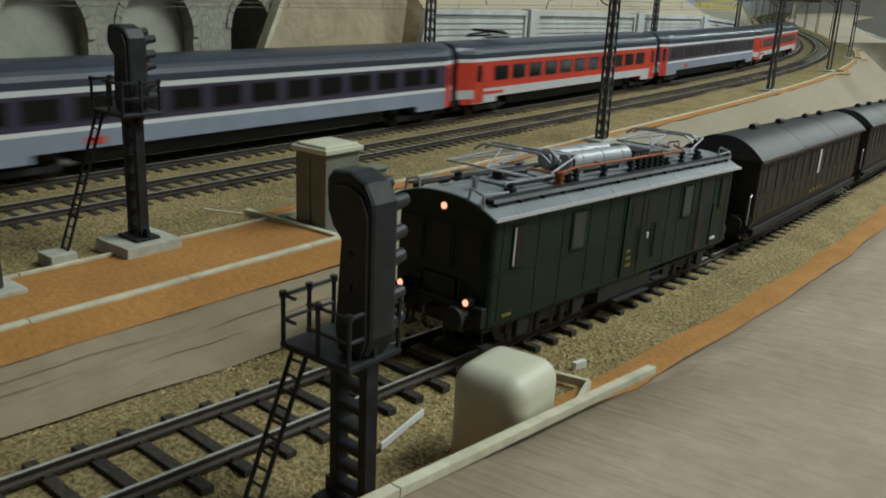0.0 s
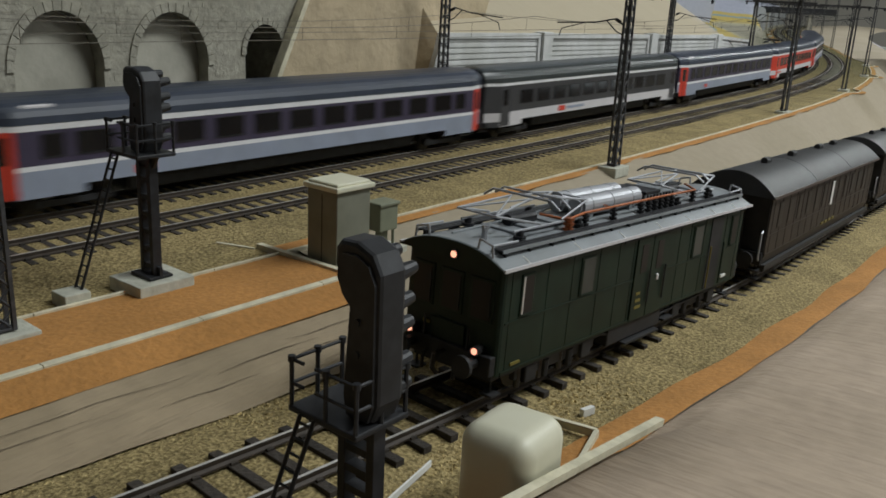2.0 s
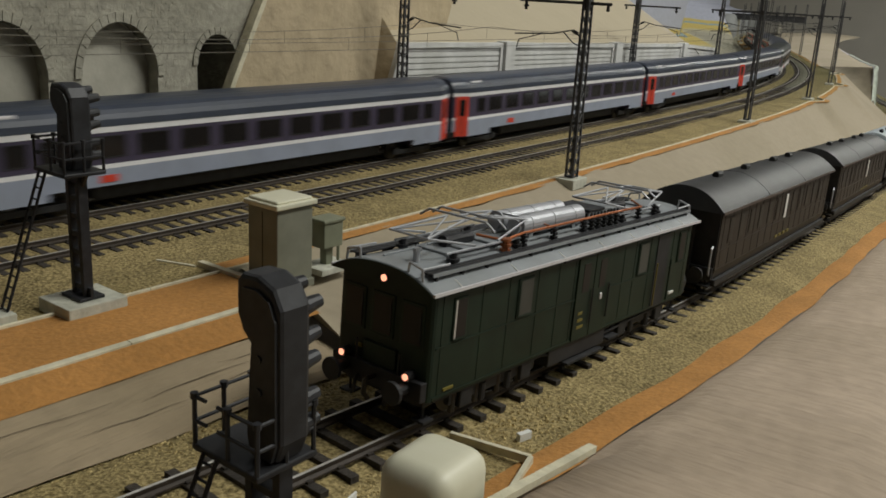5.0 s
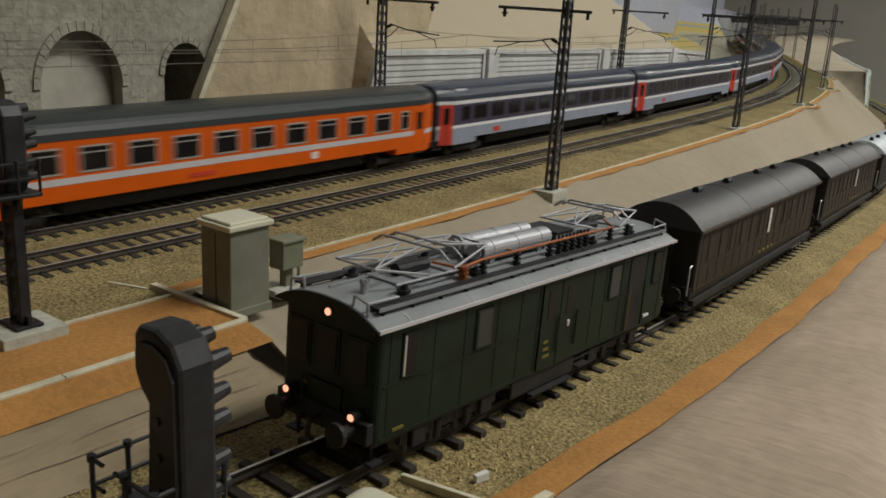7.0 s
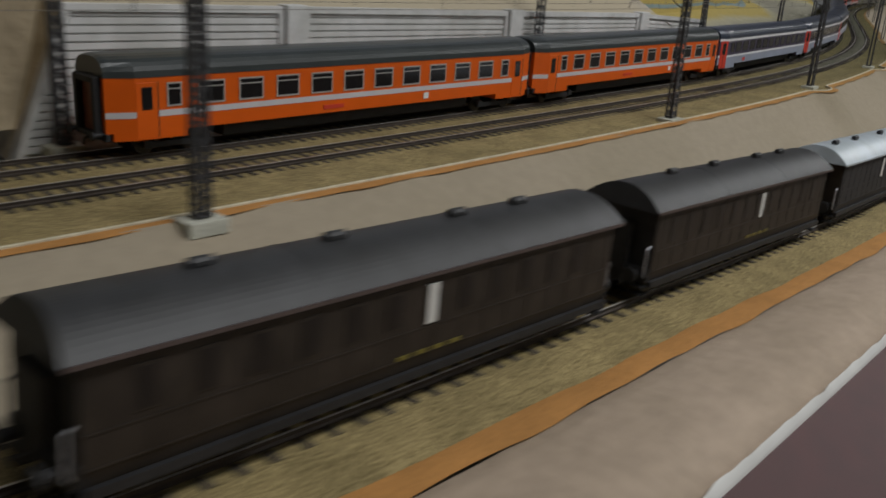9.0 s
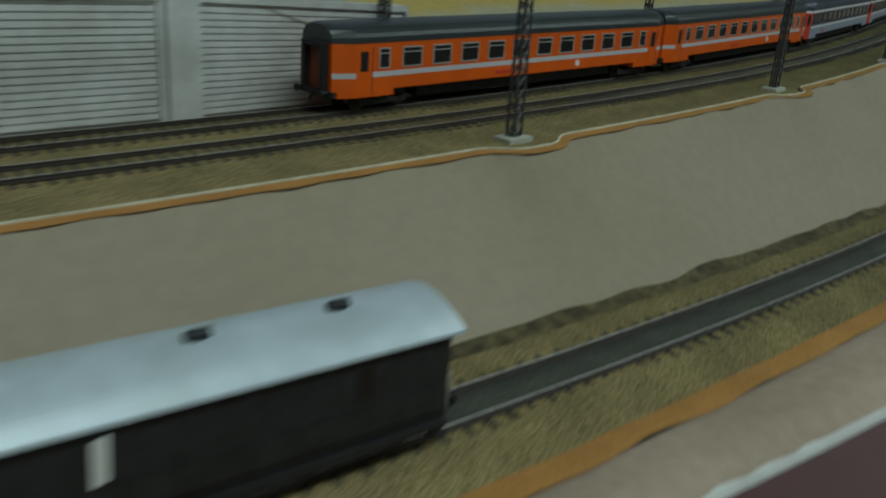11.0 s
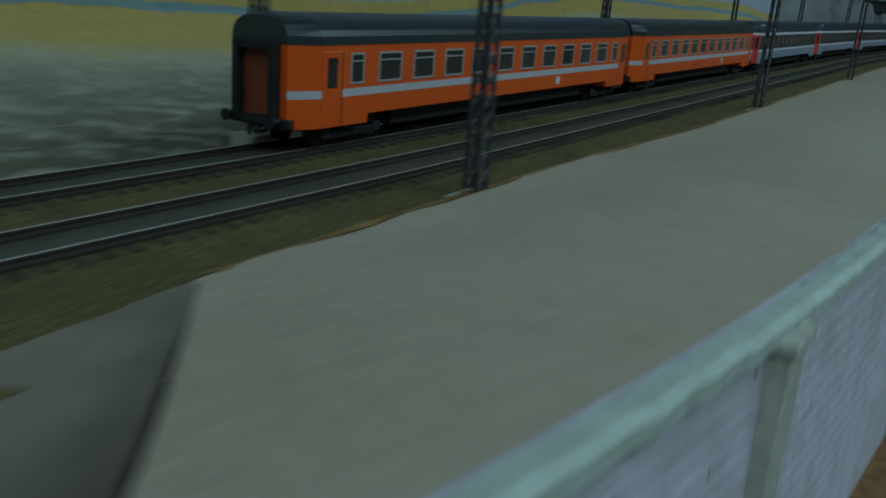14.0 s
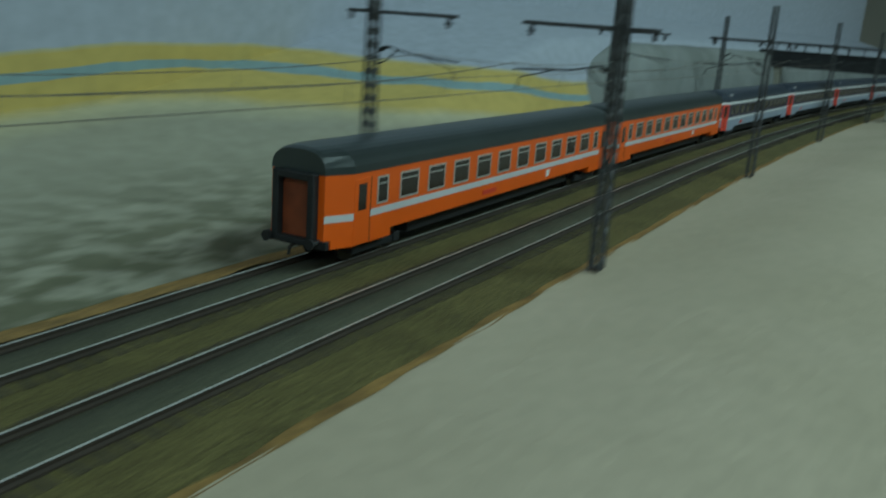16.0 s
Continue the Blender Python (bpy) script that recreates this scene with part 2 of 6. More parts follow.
# ---- mesh helpers; models are drawn in millimetres ----
def mesh_of(name, bm, m, unit=0.001, flat=True):
    bm.normal_update()
    me = bpy.data.meshes.new(name)
    if unit != 1:
        bmesh.ops.scale(bm, vec=(unit,) * 3, verts=bm.verts)
    bm.to_mesh(me)
    bm.free()
    for x in (m if isinstance(m, (list, tuple)) else (m,)):
        me.materials.append(M[x])
    if not flat:
        for p in me.polygons:
            p.use_smooth = True
    return me


def part(name, bm, m, parent=None, label="", unit=0.001, smooth_=False, place=None):
    ob = new(name, bm if isinstance(bm, bpy.types.Mesh) else mesh_of(name, bm, m, unit, not smooth_))
    if parent is not None:
        ob.parent = parent
    if place is not None:
        ob.matrix_basis = place
    if label:
        tagged(ob, label)
    return ob


def thing(name, place, label, category, group="", kind=""):
    ob = new(name)
    ob.empty_display_size = 0.01
    ob.matrix_basis = place
    return tagged(ob, label, category, group, kind)


def box(bm, x0, x1, y0, y1, z0, z1, bevel=0.0, m=None):
    r = bmesh.ops.create_cube(bm, size=1)
    vs = r["verts"]
    for v in vs:
        v.co = Vector((x0 + (v.co.x + 0.5) * (x1 - x0), y0 + (v.co.y + 0.5) * (y1 - y0), z0 + (v.co.z + 0.5) * (z1 - z0)))
    if bevel:
        es = list({e for v in vs for e in v.link_edges})
        r2 = bmesh.ops.bevel(bm, geom=es, offset=bevel, segments=2, affect="EDGES", profile=0.5)
        vs = list({v for f in r2["faces"] for v in f.verts} | {v for v in vs if v.is_valid})
    if m is not None:
        bmesh.ops.transform(bm, matrix=m, verts=[v for v in vs if v.is_valid])
    return bm


def B(*a, **k):
    return box(bmesh.new(), *a, **k)


def tube(bm, a, b, r, n=6):
    a, b = Vector(a), Vector(b)
    u = b - a
    q = u.to_track_quat("Z", "Y").to_matrix().to_4x4()
    bmesh.ops.create_cone(bm, cap_ends=True, segments=n, radius1=r, radius2=r, depth=u.length, matrix=Matrix.Translation((a + b) / 2) @ q)
    return bm


def rod(pts, r, n=6):
    bm = bmesh.new()
    for a, b in zip(pts, pts[1:]):
        tube(bm, a, b, r, n)
    return bm


def prism(bm, prof, x0, x1, cap=True):
    """A profile of (y, z) drawn out along x."""
    a = [bm.verts.new((x0, y, z)) for y, z in prof]
    b = [bm.verts.new((x1, y, z)) for y, z in prof]
    n = len(prof)
    for i in range(n):
        bm.faces.new((a[i], a[(i + 1) % n], b[(i + 1) % n], b[i]))
    if cap:
        bm.faces.new(list(reversed(a)))
        bm.faces.new(b)
    bmesh.ops.recalc_face_normals(bm, faces=bm.faces[:])
    return bm


def sweep(name, s0, s1, step, prof, m, unit=1, thick=0.0, bumpy=0.0):
    """A strip along the plan; prof(s) gives its points (d, z) across."""
    verts, faces = [], []
    n = max(2, int(round((s1 - s0) / step)) + 1)
    for i in range(n):
        s = s0 + (s1 - s0) * i / (n - 1)
        row = prof(s)
        for d, z in row:
            p = P(s, d, z)
            if bumpy:
                p.z += bumpy * (noise.noise(p * 28) + 0.5 * noise.noise(p * 80))
            verts.append(p)
        k = len(row)
    for i in range(n - 1):
        for j in range(k - 1):
            a = i * k + j
            faces.append((a, a + k, a + k + 1, a + 1))
    me = bpy.data.meshes.new(name)
    me.from_pydata(verts, [], faces)
    me.materials.append(M[m])
    me.update()
    for p in me.polygons:
        p.use_smooth = True
    if sum(p.normal.z for p in me.polygons) < 0:
        me.flip_normals()
    return new(name, me)


def structure(ob, label, category):
    return tagged(ob, label, category, kind="structure")


def painted_land(name, is_hill):
    """Painted fields and a river, laid along the plan; bands follow s and height."""
    m = bpy.data.materials.new(name)
    m.use_nodes = True
    t = m.node_tree
    b = t.nodes["Principled BSDF"]
    b.inputs["Roughness"].default_value = 0.9
    L = t.links.new

    def node(kind, **k):
        n = t.nodes.new(kind)
        for a, v in k.items():
            n.inputs[a].default_value = v
        return n

    geo = t.nodes.new("ShaderNodeNewGeometry")
    sep = t.nodes.new("ShaderNodeSeparateXYZ")
    L(geo.outputs["Position"], sep.inputs[0])
    n1 = node("ShaderNodeTexNoise", Scale=14.0, Detail=5.0)
    n2 = node("ShaderNodeTexNoise", Scale=110.0, Detail=6.0)
    for n in (n1, n2):
        L(geo.outputs["Position"], n.inputs["Vector"])
    # height warped by x, so that the bands rise and dip along the line
    wave = t.nodes.new("ShaderNodeFloatCurve")
    mr = node("ShaderNodeMapRange")
    mr.inputs[1].default_value, mr.inputs[2].default_value = 0.5, 3.0
    L(sep.outputs[0], mr.inputs[0])
    L(mr.outputs[0], wave.inputs["Value"])
    c = wave.mapping.curves[0]
    pts = [(0.0, 0.44), (0.32, 0.39), (0.42, 0.33), (0.48, 0.29), (0.53, 0.31), (0.60, 0.46), (0.645, 0.54), (0.72, 0.50), (0.80, 0.36), (1.0, 0.30)]
    c.points[0].location, c.points[1].location = pts[0], pts[-1]
    for p in pts[1:-1]:
        c.points.new(*p)
    wave.mapping.update()
    sub = node("ShaderNodeMath")
    sub.operation = "MULTIPLY_ADD"
    sub.inputs[1].default_value = -0.1
    L(wave.outputs[0], sub.inputs[0])
    L(sep.outputs[2], sub.inputs[2])
    wob = node("ShaderNodeMath")
    wob.operation = "MULTIPLY_ADD"
    wob.inputs[1].default_value = 0.010
    L(n1.outputs[0], wob.inputs[0])
    L(sub.outputs[0], wob.inputs[2])
    band = node("ShaderNodeMapRange")
    band.inputs[1].default_value, band.inputs[2].default_value = -0.03, 0.035
    L(wob.outputs[0], band.inputs[0])
    ramp = t.nodes.new("ShaderNodeValToRGB")
    e = ramp.color_ramp.elements
    # 0.46 + 0.077 is the river's level
    beige, straw, yellow, blue, sky = (0.39, 0.37, 0.285, 1), (0.54, 0.50, 0.33, 1), (0.60, 0.47, 0.14, 1), (0.30, 0.40, 0.42, 1), (0.47, 0.49, 0.58, 1)
    stops = [(0.0, beige), (0.13, beige), (0.23, straw), (0.31, yellow), (0.492, yellow), (0.502, blue), (0.572, blue), (0.582, yellow), (0.70, yellow), (0.735, straw), (0.75, sky), (1.0, sky)]
    e[0].position, e[0].color = stops[0]
    e[1].position, e[1].color = stops[-1]
    for p, col in stops[1:-1]:
        q = e.new(p)
        q.color = col
    L(band.outputs[0], ramp.inputs[0])
    mixn = t.nodes.new("ShaderNodeMixRGB")
    mixn.blend_type, mixn.inputs[0].default_value = "MULTIPLY", 0.35
    L(ramp.outputs[0], mixn.inputs[1])
    L(n2.outputs[0], mixn.inputs[2])
    out = mixn.outputs[0]
    # mossy patches and dabs low down by the track
    n3 = node("ShaderNodeTexNoise", Scale=110.0, Detail=5.0)
    mp = t.nodes.new("ShaderNodeMapping")
    mp.inputs["Scale"].default_value = (0.5, 1.0, 1.8)
    L(geo.outputs["Position"], mp.inputs["Vector"])
    L(mp.outputs[0], n3.inputs["Vector"])
    dab = node("ShaderNodeMapRange")
    dab.inputs[1].default_value, dab.inputs[2].default_value = 0.37, 0.56
    L(n3.outputs[0], dab.inputs[0])
    low = node("ShaderNodeMapRange")
    low.inputs[1].default_value, low.inputs[2].default_value = 0.016, -0.004
    L(sep.outputs[2], low.inputs[0])
    both = node("ShaderNodeMath")
    both.operation = "MULTIPLY"
    L(dab.outputs[0], both.inputs[0])
    L(low.outputs[0], both.inputs[1])
    moss = t.nodes.new("ShaderNodeMixRGB")
    moss.blend_type = "MULTIPLY"
    L(both.outputs[0], moss.inputs[0])
    L(out, moss.inputs[1])
    moss.inputs[2].default_value = (0.40, 0.41, 0.33, 1)
    out = moss.outputs[0]
    # plain sand towards the start of the line
    r2 = t.nodes.new("ShaderNodeValToRGB")
    r2.color_ramp.elements[0].color, r2.color_ramp.elements[1].color = (0, 0, 0, 1), (1, 1, 1, 1)
    m2 = node("ShaderNodeMapRange")
    m2.inputs[1].default_value, m2.inputs[2].default_value = 0.55, 0.8
    L(sep.outputs[0], m2.inputs[0])
    mix2 = t.nodes.new("ShaderNodeMixRGB")
    L(m2.outputs[0], mix2.inputs[0])
    mix2.inputs[1].default_value = (0.43, 0.37, 0.265, 1) if is_hill else (0.40, 0.43, 0.50, 1)
    L(out, mix2.inputs[2])
    L(mix2.outputs[0], b.inputs["Base Color"])
    bp = node("ShaderNodeBump", Strength=0.4, Distance=0.001)
    L(n2.outputs[0], bp.inputs["Height"])
    L(bp.outputs[0], b.inputs["Normal"])
    return m


M["hill"] = painted_land("painted_hillside", True)
M["backdrop"] = painted_land("painted_backdrop", False)

# ---- room round the layout ----
def room():
    for name, b, m, lab, cat in (
            ("floor", (-4000, 6000, -3200, 2200, -1120, -1100), "floor", "plain dark room floor below the layout", "floor"),
            ("ceiling", (-4000, 6000, -3200, 2200, 1400, 1420), "room", "plain pale room ceiling, out of sight", "ceiling"),
            ("wall_north", (-4000, 6000, 2200, 2220, -1100, 1400), "room", "plain pale room wall", "wall"),
            ("wall_south", (-4000, 6000, -3220, -3200, -1100, 1400), "room", "plain pale room wall", "wall"),
            ("wall_east", (6000, 6020, -3200, 2200, -1100, 1400), "room", "plain pale room wall", "wall"),
            ("wall_west", (-4020, -4000, -3200, 2200, -1100, 1400), "room", "plain pale room wall", "wall")):
        structure(part(name, B(*b), m), lab, cat)


room()

# ---- terrain, strip by strip across the line ----
KERB = -0.0505
JOGS = [0.0, 0.3746, 0.6723, 0.9592, 1.2362]    # kerb steps round each mast base
FLAT_END = 1.30


def kerb_d(s):
    k = KERB
    for j in JOGS:
        u = (s - j) / 0.022
        if j > 0.5:
            k -= 0.011 * math.exp(-u ** 4)
    return k


def plain_z(s):
    """Height of the broad bank past the wall."""
    return 0.004 + 0.010 * max(0.0, min(1.0, (s - 2.15) / 0.5))


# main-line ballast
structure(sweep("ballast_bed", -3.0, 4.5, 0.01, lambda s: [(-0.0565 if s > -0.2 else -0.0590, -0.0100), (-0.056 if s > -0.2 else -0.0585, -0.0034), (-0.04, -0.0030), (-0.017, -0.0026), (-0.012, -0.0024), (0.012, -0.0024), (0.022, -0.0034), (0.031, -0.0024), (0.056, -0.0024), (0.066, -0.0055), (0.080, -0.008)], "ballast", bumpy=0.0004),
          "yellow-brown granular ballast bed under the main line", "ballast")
# ochre strip beside the kerb and the wider ochre platform
structure(sweep("ochre_path", -0.2415, 1.30, 0.005, lambda s: [(kerb_d(s) + 0.001, -0.0024), (kerb_d(s) - 0.0035, -0.0021), (kerb_d(s) - 0.0068 - 0.0018 * noise.noise(Vector((s * 40, 0, 0))), -0.0026)], "orange_earth"),
          "ochre painted earth strip beside the kerb", "path")
structure(sweep("ochre_platform", -3.0, -0.2415, 0.01, lambda s: [(-0.056, -0.0026), (-0.075, -0.0020), (-0.0945, -0.0018), (-0.1062, -0.0046)], "orange_earth", bumpy=0.0002),
          "ochre painted earth platform with a cream edge line", "platform")


def slope_prof(s):
    zt, zb = (-0.0026 if s > -0.2415 else -0.0045), fz(s) - 0.0045
    top = kerb_d(s) - 0.0052 if s > -0.2415 else -0.1045
    foot = fd(s) + 0.031 if s > -0.2415 else max(-0.126, fd(s) + 0.031)
    if s > 0.4:
        foot = fd(s) + 0.031 + 0.006 * min(1, (s - 0.4) / 0.4)
    if s > 1.2:
        foot = foot + (-0.147 - foot) * min(1.0, (s - 1.2) / 0.0876)
    bulge = (0.10 * max(0.0, min(1.0, (1.2 - s) / 0.4))) if s > -0.2415 else -0.06
    pts = []
    for k in range(9):
        u = k / 8
        pts.append((top + (foot - top) * u, zt + (zb - zt) * (u + bulge * math.sin(math.pi * u))))
    return pts


structure(sweep("embankment_slope", -0.2415, 1.302, 0.008, slope_prof, "plaster", bumpy=0.0008), "beige plastered embankment falling to the lower line", "embankment")
structure(sweep("embankment_face", -3.0, -0.2415, 0.01, slope_prof, "face", bumpy=0.0009), "beige cracked plaster face below the platform", "embankment")
# lower line's bed and verges
def buried(s):
    """How far the sleepers lie under the ballast."""
    return min(1.0, max(0.0, (s - 0.3) / 0.2)) + 0.85 * min(1.0, max(0.0, (s + 0.24) / 0.12)) * max(0.0, min(1.0, (0.5 - s) / 0.2))


def verge_lift(s):
    """The verge climbs above the lower line behind the wooden edging."""
    return float(np.interp(s, [-0.6, -0.37, -0.262, -0.235], [0.016, 0.0165, 0.0055, 0.0]))


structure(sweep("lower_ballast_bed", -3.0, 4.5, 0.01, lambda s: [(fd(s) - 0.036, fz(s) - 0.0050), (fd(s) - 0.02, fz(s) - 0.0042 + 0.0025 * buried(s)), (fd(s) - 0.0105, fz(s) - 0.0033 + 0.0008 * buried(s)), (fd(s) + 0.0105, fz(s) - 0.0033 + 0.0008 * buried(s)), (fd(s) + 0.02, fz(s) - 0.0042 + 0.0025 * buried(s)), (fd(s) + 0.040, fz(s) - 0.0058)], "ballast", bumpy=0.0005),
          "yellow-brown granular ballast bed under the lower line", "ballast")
structure(sweep("weedy_edge", 0.42, 1.29, 0.006, lambda s: [(fd(s) + 0.029 + 0.005 * noise.noise(Vector((s * 35, 9, 0))), fz(s) - 0.0036), (fd(s) + 0.034, fz(s) - 0.0028), (min(fd(s) + 0.0375, slope_prof(s)[8][0] + 0.002) + 0.006 * noise.noise(Vector((s * 25, 4, 0))), fz(s) - 0.0012)], "weed", bumpy=0.0005),
          "dark olive ground at the foot of the embankment", "ground")
structure(sweep("ochre_verge", -3.0, 2.0, 0.01, lambda s: [(fd(s) - 0.0345 + 0.002 * noise.noise(Vector((s * 26, 3, 0))), fz(s) - 0.0040), (fd(s) - 0.041, fz(s) - 0.0032), (fd(s) - 0.0450 - 0.0022 * noise.noise(Vector((s * 30, 5, 0))), fz(s) - 0.0035)], "orange_earth", bumpy=0.0003),
          "ochre painted earth strip beside the lower line", "path")


def edge_d(s):
    return float(np.interp(s, [-3, -0.3, -0.06, 0.0, 0.08, 0.3, 0.57, 0.66, 0.9, 4.5], [-0.33, -0.31, -0.258, -0.2555, -0.252, -0.243, -0.2315, -0.2405, -0.27, -0.6]))


structure(sweep("plaster_verge", -3.0, 2.0, 0.01, lambda s: [(fd(s) - 0.0445, fz(s) - 0.0045), (fd(s) - 0.0515, fz(s) - 0.0030 + 0.0012 * (s > -0.235)), (fd(s) - 0.0530, fz(s) - 0.0018 + verge_lift(s)), (fd(s) * 0.75 + edge_d(s) * 0.25 - 0.037, fz(s) - 0.0008 + verge_lift(s)), ((fd(s) - 0.05) * 0.4 + edge_d(s) * 0.6, fz(s) + verge_lift(s)), (edge_d(s), fz(s) - 0.004 + verge_lift(s)), (edge_d(s) - 0.0005, fz(s) - 0.012)], "verge", bumpy=0.0006),
          "pale brushed plaster verge at the layout's edge", "verge")
structure(sweep("chipped_edge", -0.35, 1.2, 0.004, lambda s: [(edge_d(s) + 0.0004 + 0.0014 * noise.noise(Vector((s * 90, 1, 0))), fz(s) - 0.0016 + verge_lift(s)), (edge_d(s) - 0.0008, fz(s) - 0.0036 + verge_lift(s)), (edge_d(s) - 0.0010, fz(s) - 0.0058)], "mark"),
          "chipped white plaster along the layout edge", "edge")
structure(sweep("fascia", -3.0, 2.2, 0.02, lambda s: [(edge_d(s) - 0.0004, fz(s) - 0.006), (edge_d(s) - 0.035, fz(s) - 0.022), (edge_d(s) - 0.12, fz(s) - 0.05), (edge_d(s) - 0.25, fz(s) - 0.12), (edge_d(s) - 0.26, -0.3), (edge_d(s) - 0.26, -1.1)], "maroon"),
          "dark maroon painted fascia of the layout", "fascia")
# broad bank past the retaining wall
WALL_S = [1.3349, 1.476, 1.75, 2.1, 2.8, 4.5]
WALL_D = [-0.128, -0.139, -0.158, -0.185, -0.24, -0.4]
WALL_T = [0.0094, 0.0034, 0.0, 0.0, 0.0, 0.0]


def wall_d(s):
    return float(np.interp(s, WALL_S, WALL_D))


def wall_t(s):
    return smooth(s, WALL_S, WALL_T, 0.05)


def bank_edge(s):
    return -0.0395 + 0.0045 * max(0.0, 1 - ((s - 1.57) / 0.16) ** 2)


def bank_prof(s, rise=1.0):
    e, t = wall_d(s), wall_t(s)
    pts = []
    for k in range(11):
        u = k / 10
        z0 = -0.0024
        hump = rise * plain_z(s) * math.sin(math.pi * min(1, u * 1.6) * 0.5) ** 1.5
        near = bank_edge(s)
        pts.append((near + (e - near) * u, (z0 + 0.001) * (1 - u) + (t - 0.0005) * u + hump * (1 - u ** 3) * min(1, u * 4)))
    return pts


def broad_bank():
    """The bank's start runs aslant from the ballast to the wall's corner."""
    verts, faces, n, k = [], [], 320, 11
    for i in range(n + 1):
        for j in range(k):
            first = 1.425 - 0.089 * j / (k - 1)
            sj = first + (4.5 - first) * (i / n) ** 1.3
            d, z = bank_prof(max(sj, 1.3349), min(1.0, (sj - first) / 0.12))[j]
            p = P(sj, d, z)
            p.z += 0.0007 * (noise.noise(p * 26) + 0.4 * noise.noise(p * 80))
            verts.append(p)
    for i in range(n):
        for j in range(k - 1):
            a = i * k + j
            faces.append((a, a + 1, a + k + 1, a + k))
    me = bpy.data.meshes.new("broad_bank")
    me.from_pydata(verts, [], faces)
    me.materials.append(M["bank"])
    me.update()
    for p in me.polygons:
        p.use_smooth = True
    if sum(p.normal.z for p in me.polygons) < 0:
        me.flip_normals()
    return new("broad_bank", me)


structure(broad_bank(), "broad beige plastered bank above the retaining wall", "bank")


def patch(name, corners, n, m, bumpy=0.0006):
    a, b, c, d = corners
    verts, faces = [], []
    for i in range(n + 1):
        for j in range(n + 1):
            u, v = i / n, j / n
            p = (a * (1 - u) + b * u) * (1 - v) + (d * (1 - u) + c * u) * v
            q = p + Vector((0, 0, bumpy * noise.noise(p * 60)))
            verts.append(q)
    for i in range(n):
        for j in range(n):
            k = i * (n + 1) + j
            faces.append((k, k + n + 1, k + n + 2, k + 1))
    me = bpy.data.meshes.new(name)
    me.from_pydata(verts, [], faces)
    me.materials.append(M[m])
    me.update()
    for p in me.polygons:
        p.use_smooth = True
    if sum(p.normal.z for p in me.polygons) < 0:
        me.flip_normals()
    return new(name, me)


structure(sweep("ochre_edge", 1.43, 3.6, 0.005, lambda s: [(bank_edge(s) + 0.0045 + 0.0022 * noise.noise(Vector((s * 40, 2, 0))), -0.0026), (bank_edge(s) + 0.0012, -0.0016), (bank_edge(s) - 0.0012 - 0.0012 * noise.noise(Vector((s * 45, 8, 0))), -0.0010)], "olive_earth"), "ochre earth line along the ballast", "path")
structure(sweep("far_ochre_edge", 0.95, 3.6, 0.005, lambda s: [(0.0615 + 0.0025 * noise.noise(Vector((s * 35, 5, 0))), -0.0034), (0.068, -0.0048), (0.0765 + 0.003 * noise.noise(Vector((s * 30, 7, 0))), -0.0066)], "olive_earth", bumpy=0.0003), "olive and ochre earth between far track and hillside", "path")
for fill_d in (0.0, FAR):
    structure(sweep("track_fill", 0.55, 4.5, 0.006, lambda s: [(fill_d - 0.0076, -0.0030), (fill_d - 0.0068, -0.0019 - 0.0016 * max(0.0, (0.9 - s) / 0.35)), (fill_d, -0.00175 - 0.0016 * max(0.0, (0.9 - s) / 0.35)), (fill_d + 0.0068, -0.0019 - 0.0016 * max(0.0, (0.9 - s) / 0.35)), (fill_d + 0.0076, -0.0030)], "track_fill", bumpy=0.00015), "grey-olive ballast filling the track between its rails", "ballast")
structure(sweep("lower_track_fill", 0.36, 3.0, 0.006, lambda s: [(fd(s) - 0.0076, fz(s) - 0.0032), (fd(s) - 0.0068, fz(s) - 0.0014 - 0.0014 * max(0.0, (0.52 - s) / 0.16)), (fd(s) + 0.0068, fz(s) - 0.0014 - 0.0014 * max(0.0, (0.52 - s) / 0.16)), (fd(s) + 0.0076, fz(s) - 0.0032)], "lower_fill", bumpy=0.0002), "dark ballast filling the lower track between its rails", "ballast")
# The shoulder faces away from the lamps; its shade is in the colour.
structure(patch("brown_shoulder", [P(1.290, -0.0570, -0.0026), P(1.427, -0.0385, -0.0017), P(1.338, -0.127, 0.0080), P(1.284, -0.1305, -0.0650)], 24, "shade_toned_slope"), "plaster shoulder between embankment and wall, its shade painted into the colour", "bank")
structure(sweep("brown_trackside", 1.22, 4.0, 0.02, lambda s: [(fd(s) + 0.030, fz(s) - 0.0050), (min(fd(s) + 0.05, wall_d(max(s, 1.3349)) + 0.002), fz(s) - 0.003), (wall_d(max(s, 1.3349)) + 0.004, fz(s) - 0.002)], "brown_ground", bumpy=0.0006), "brown earth at the foot of the retaining wall", "ground")


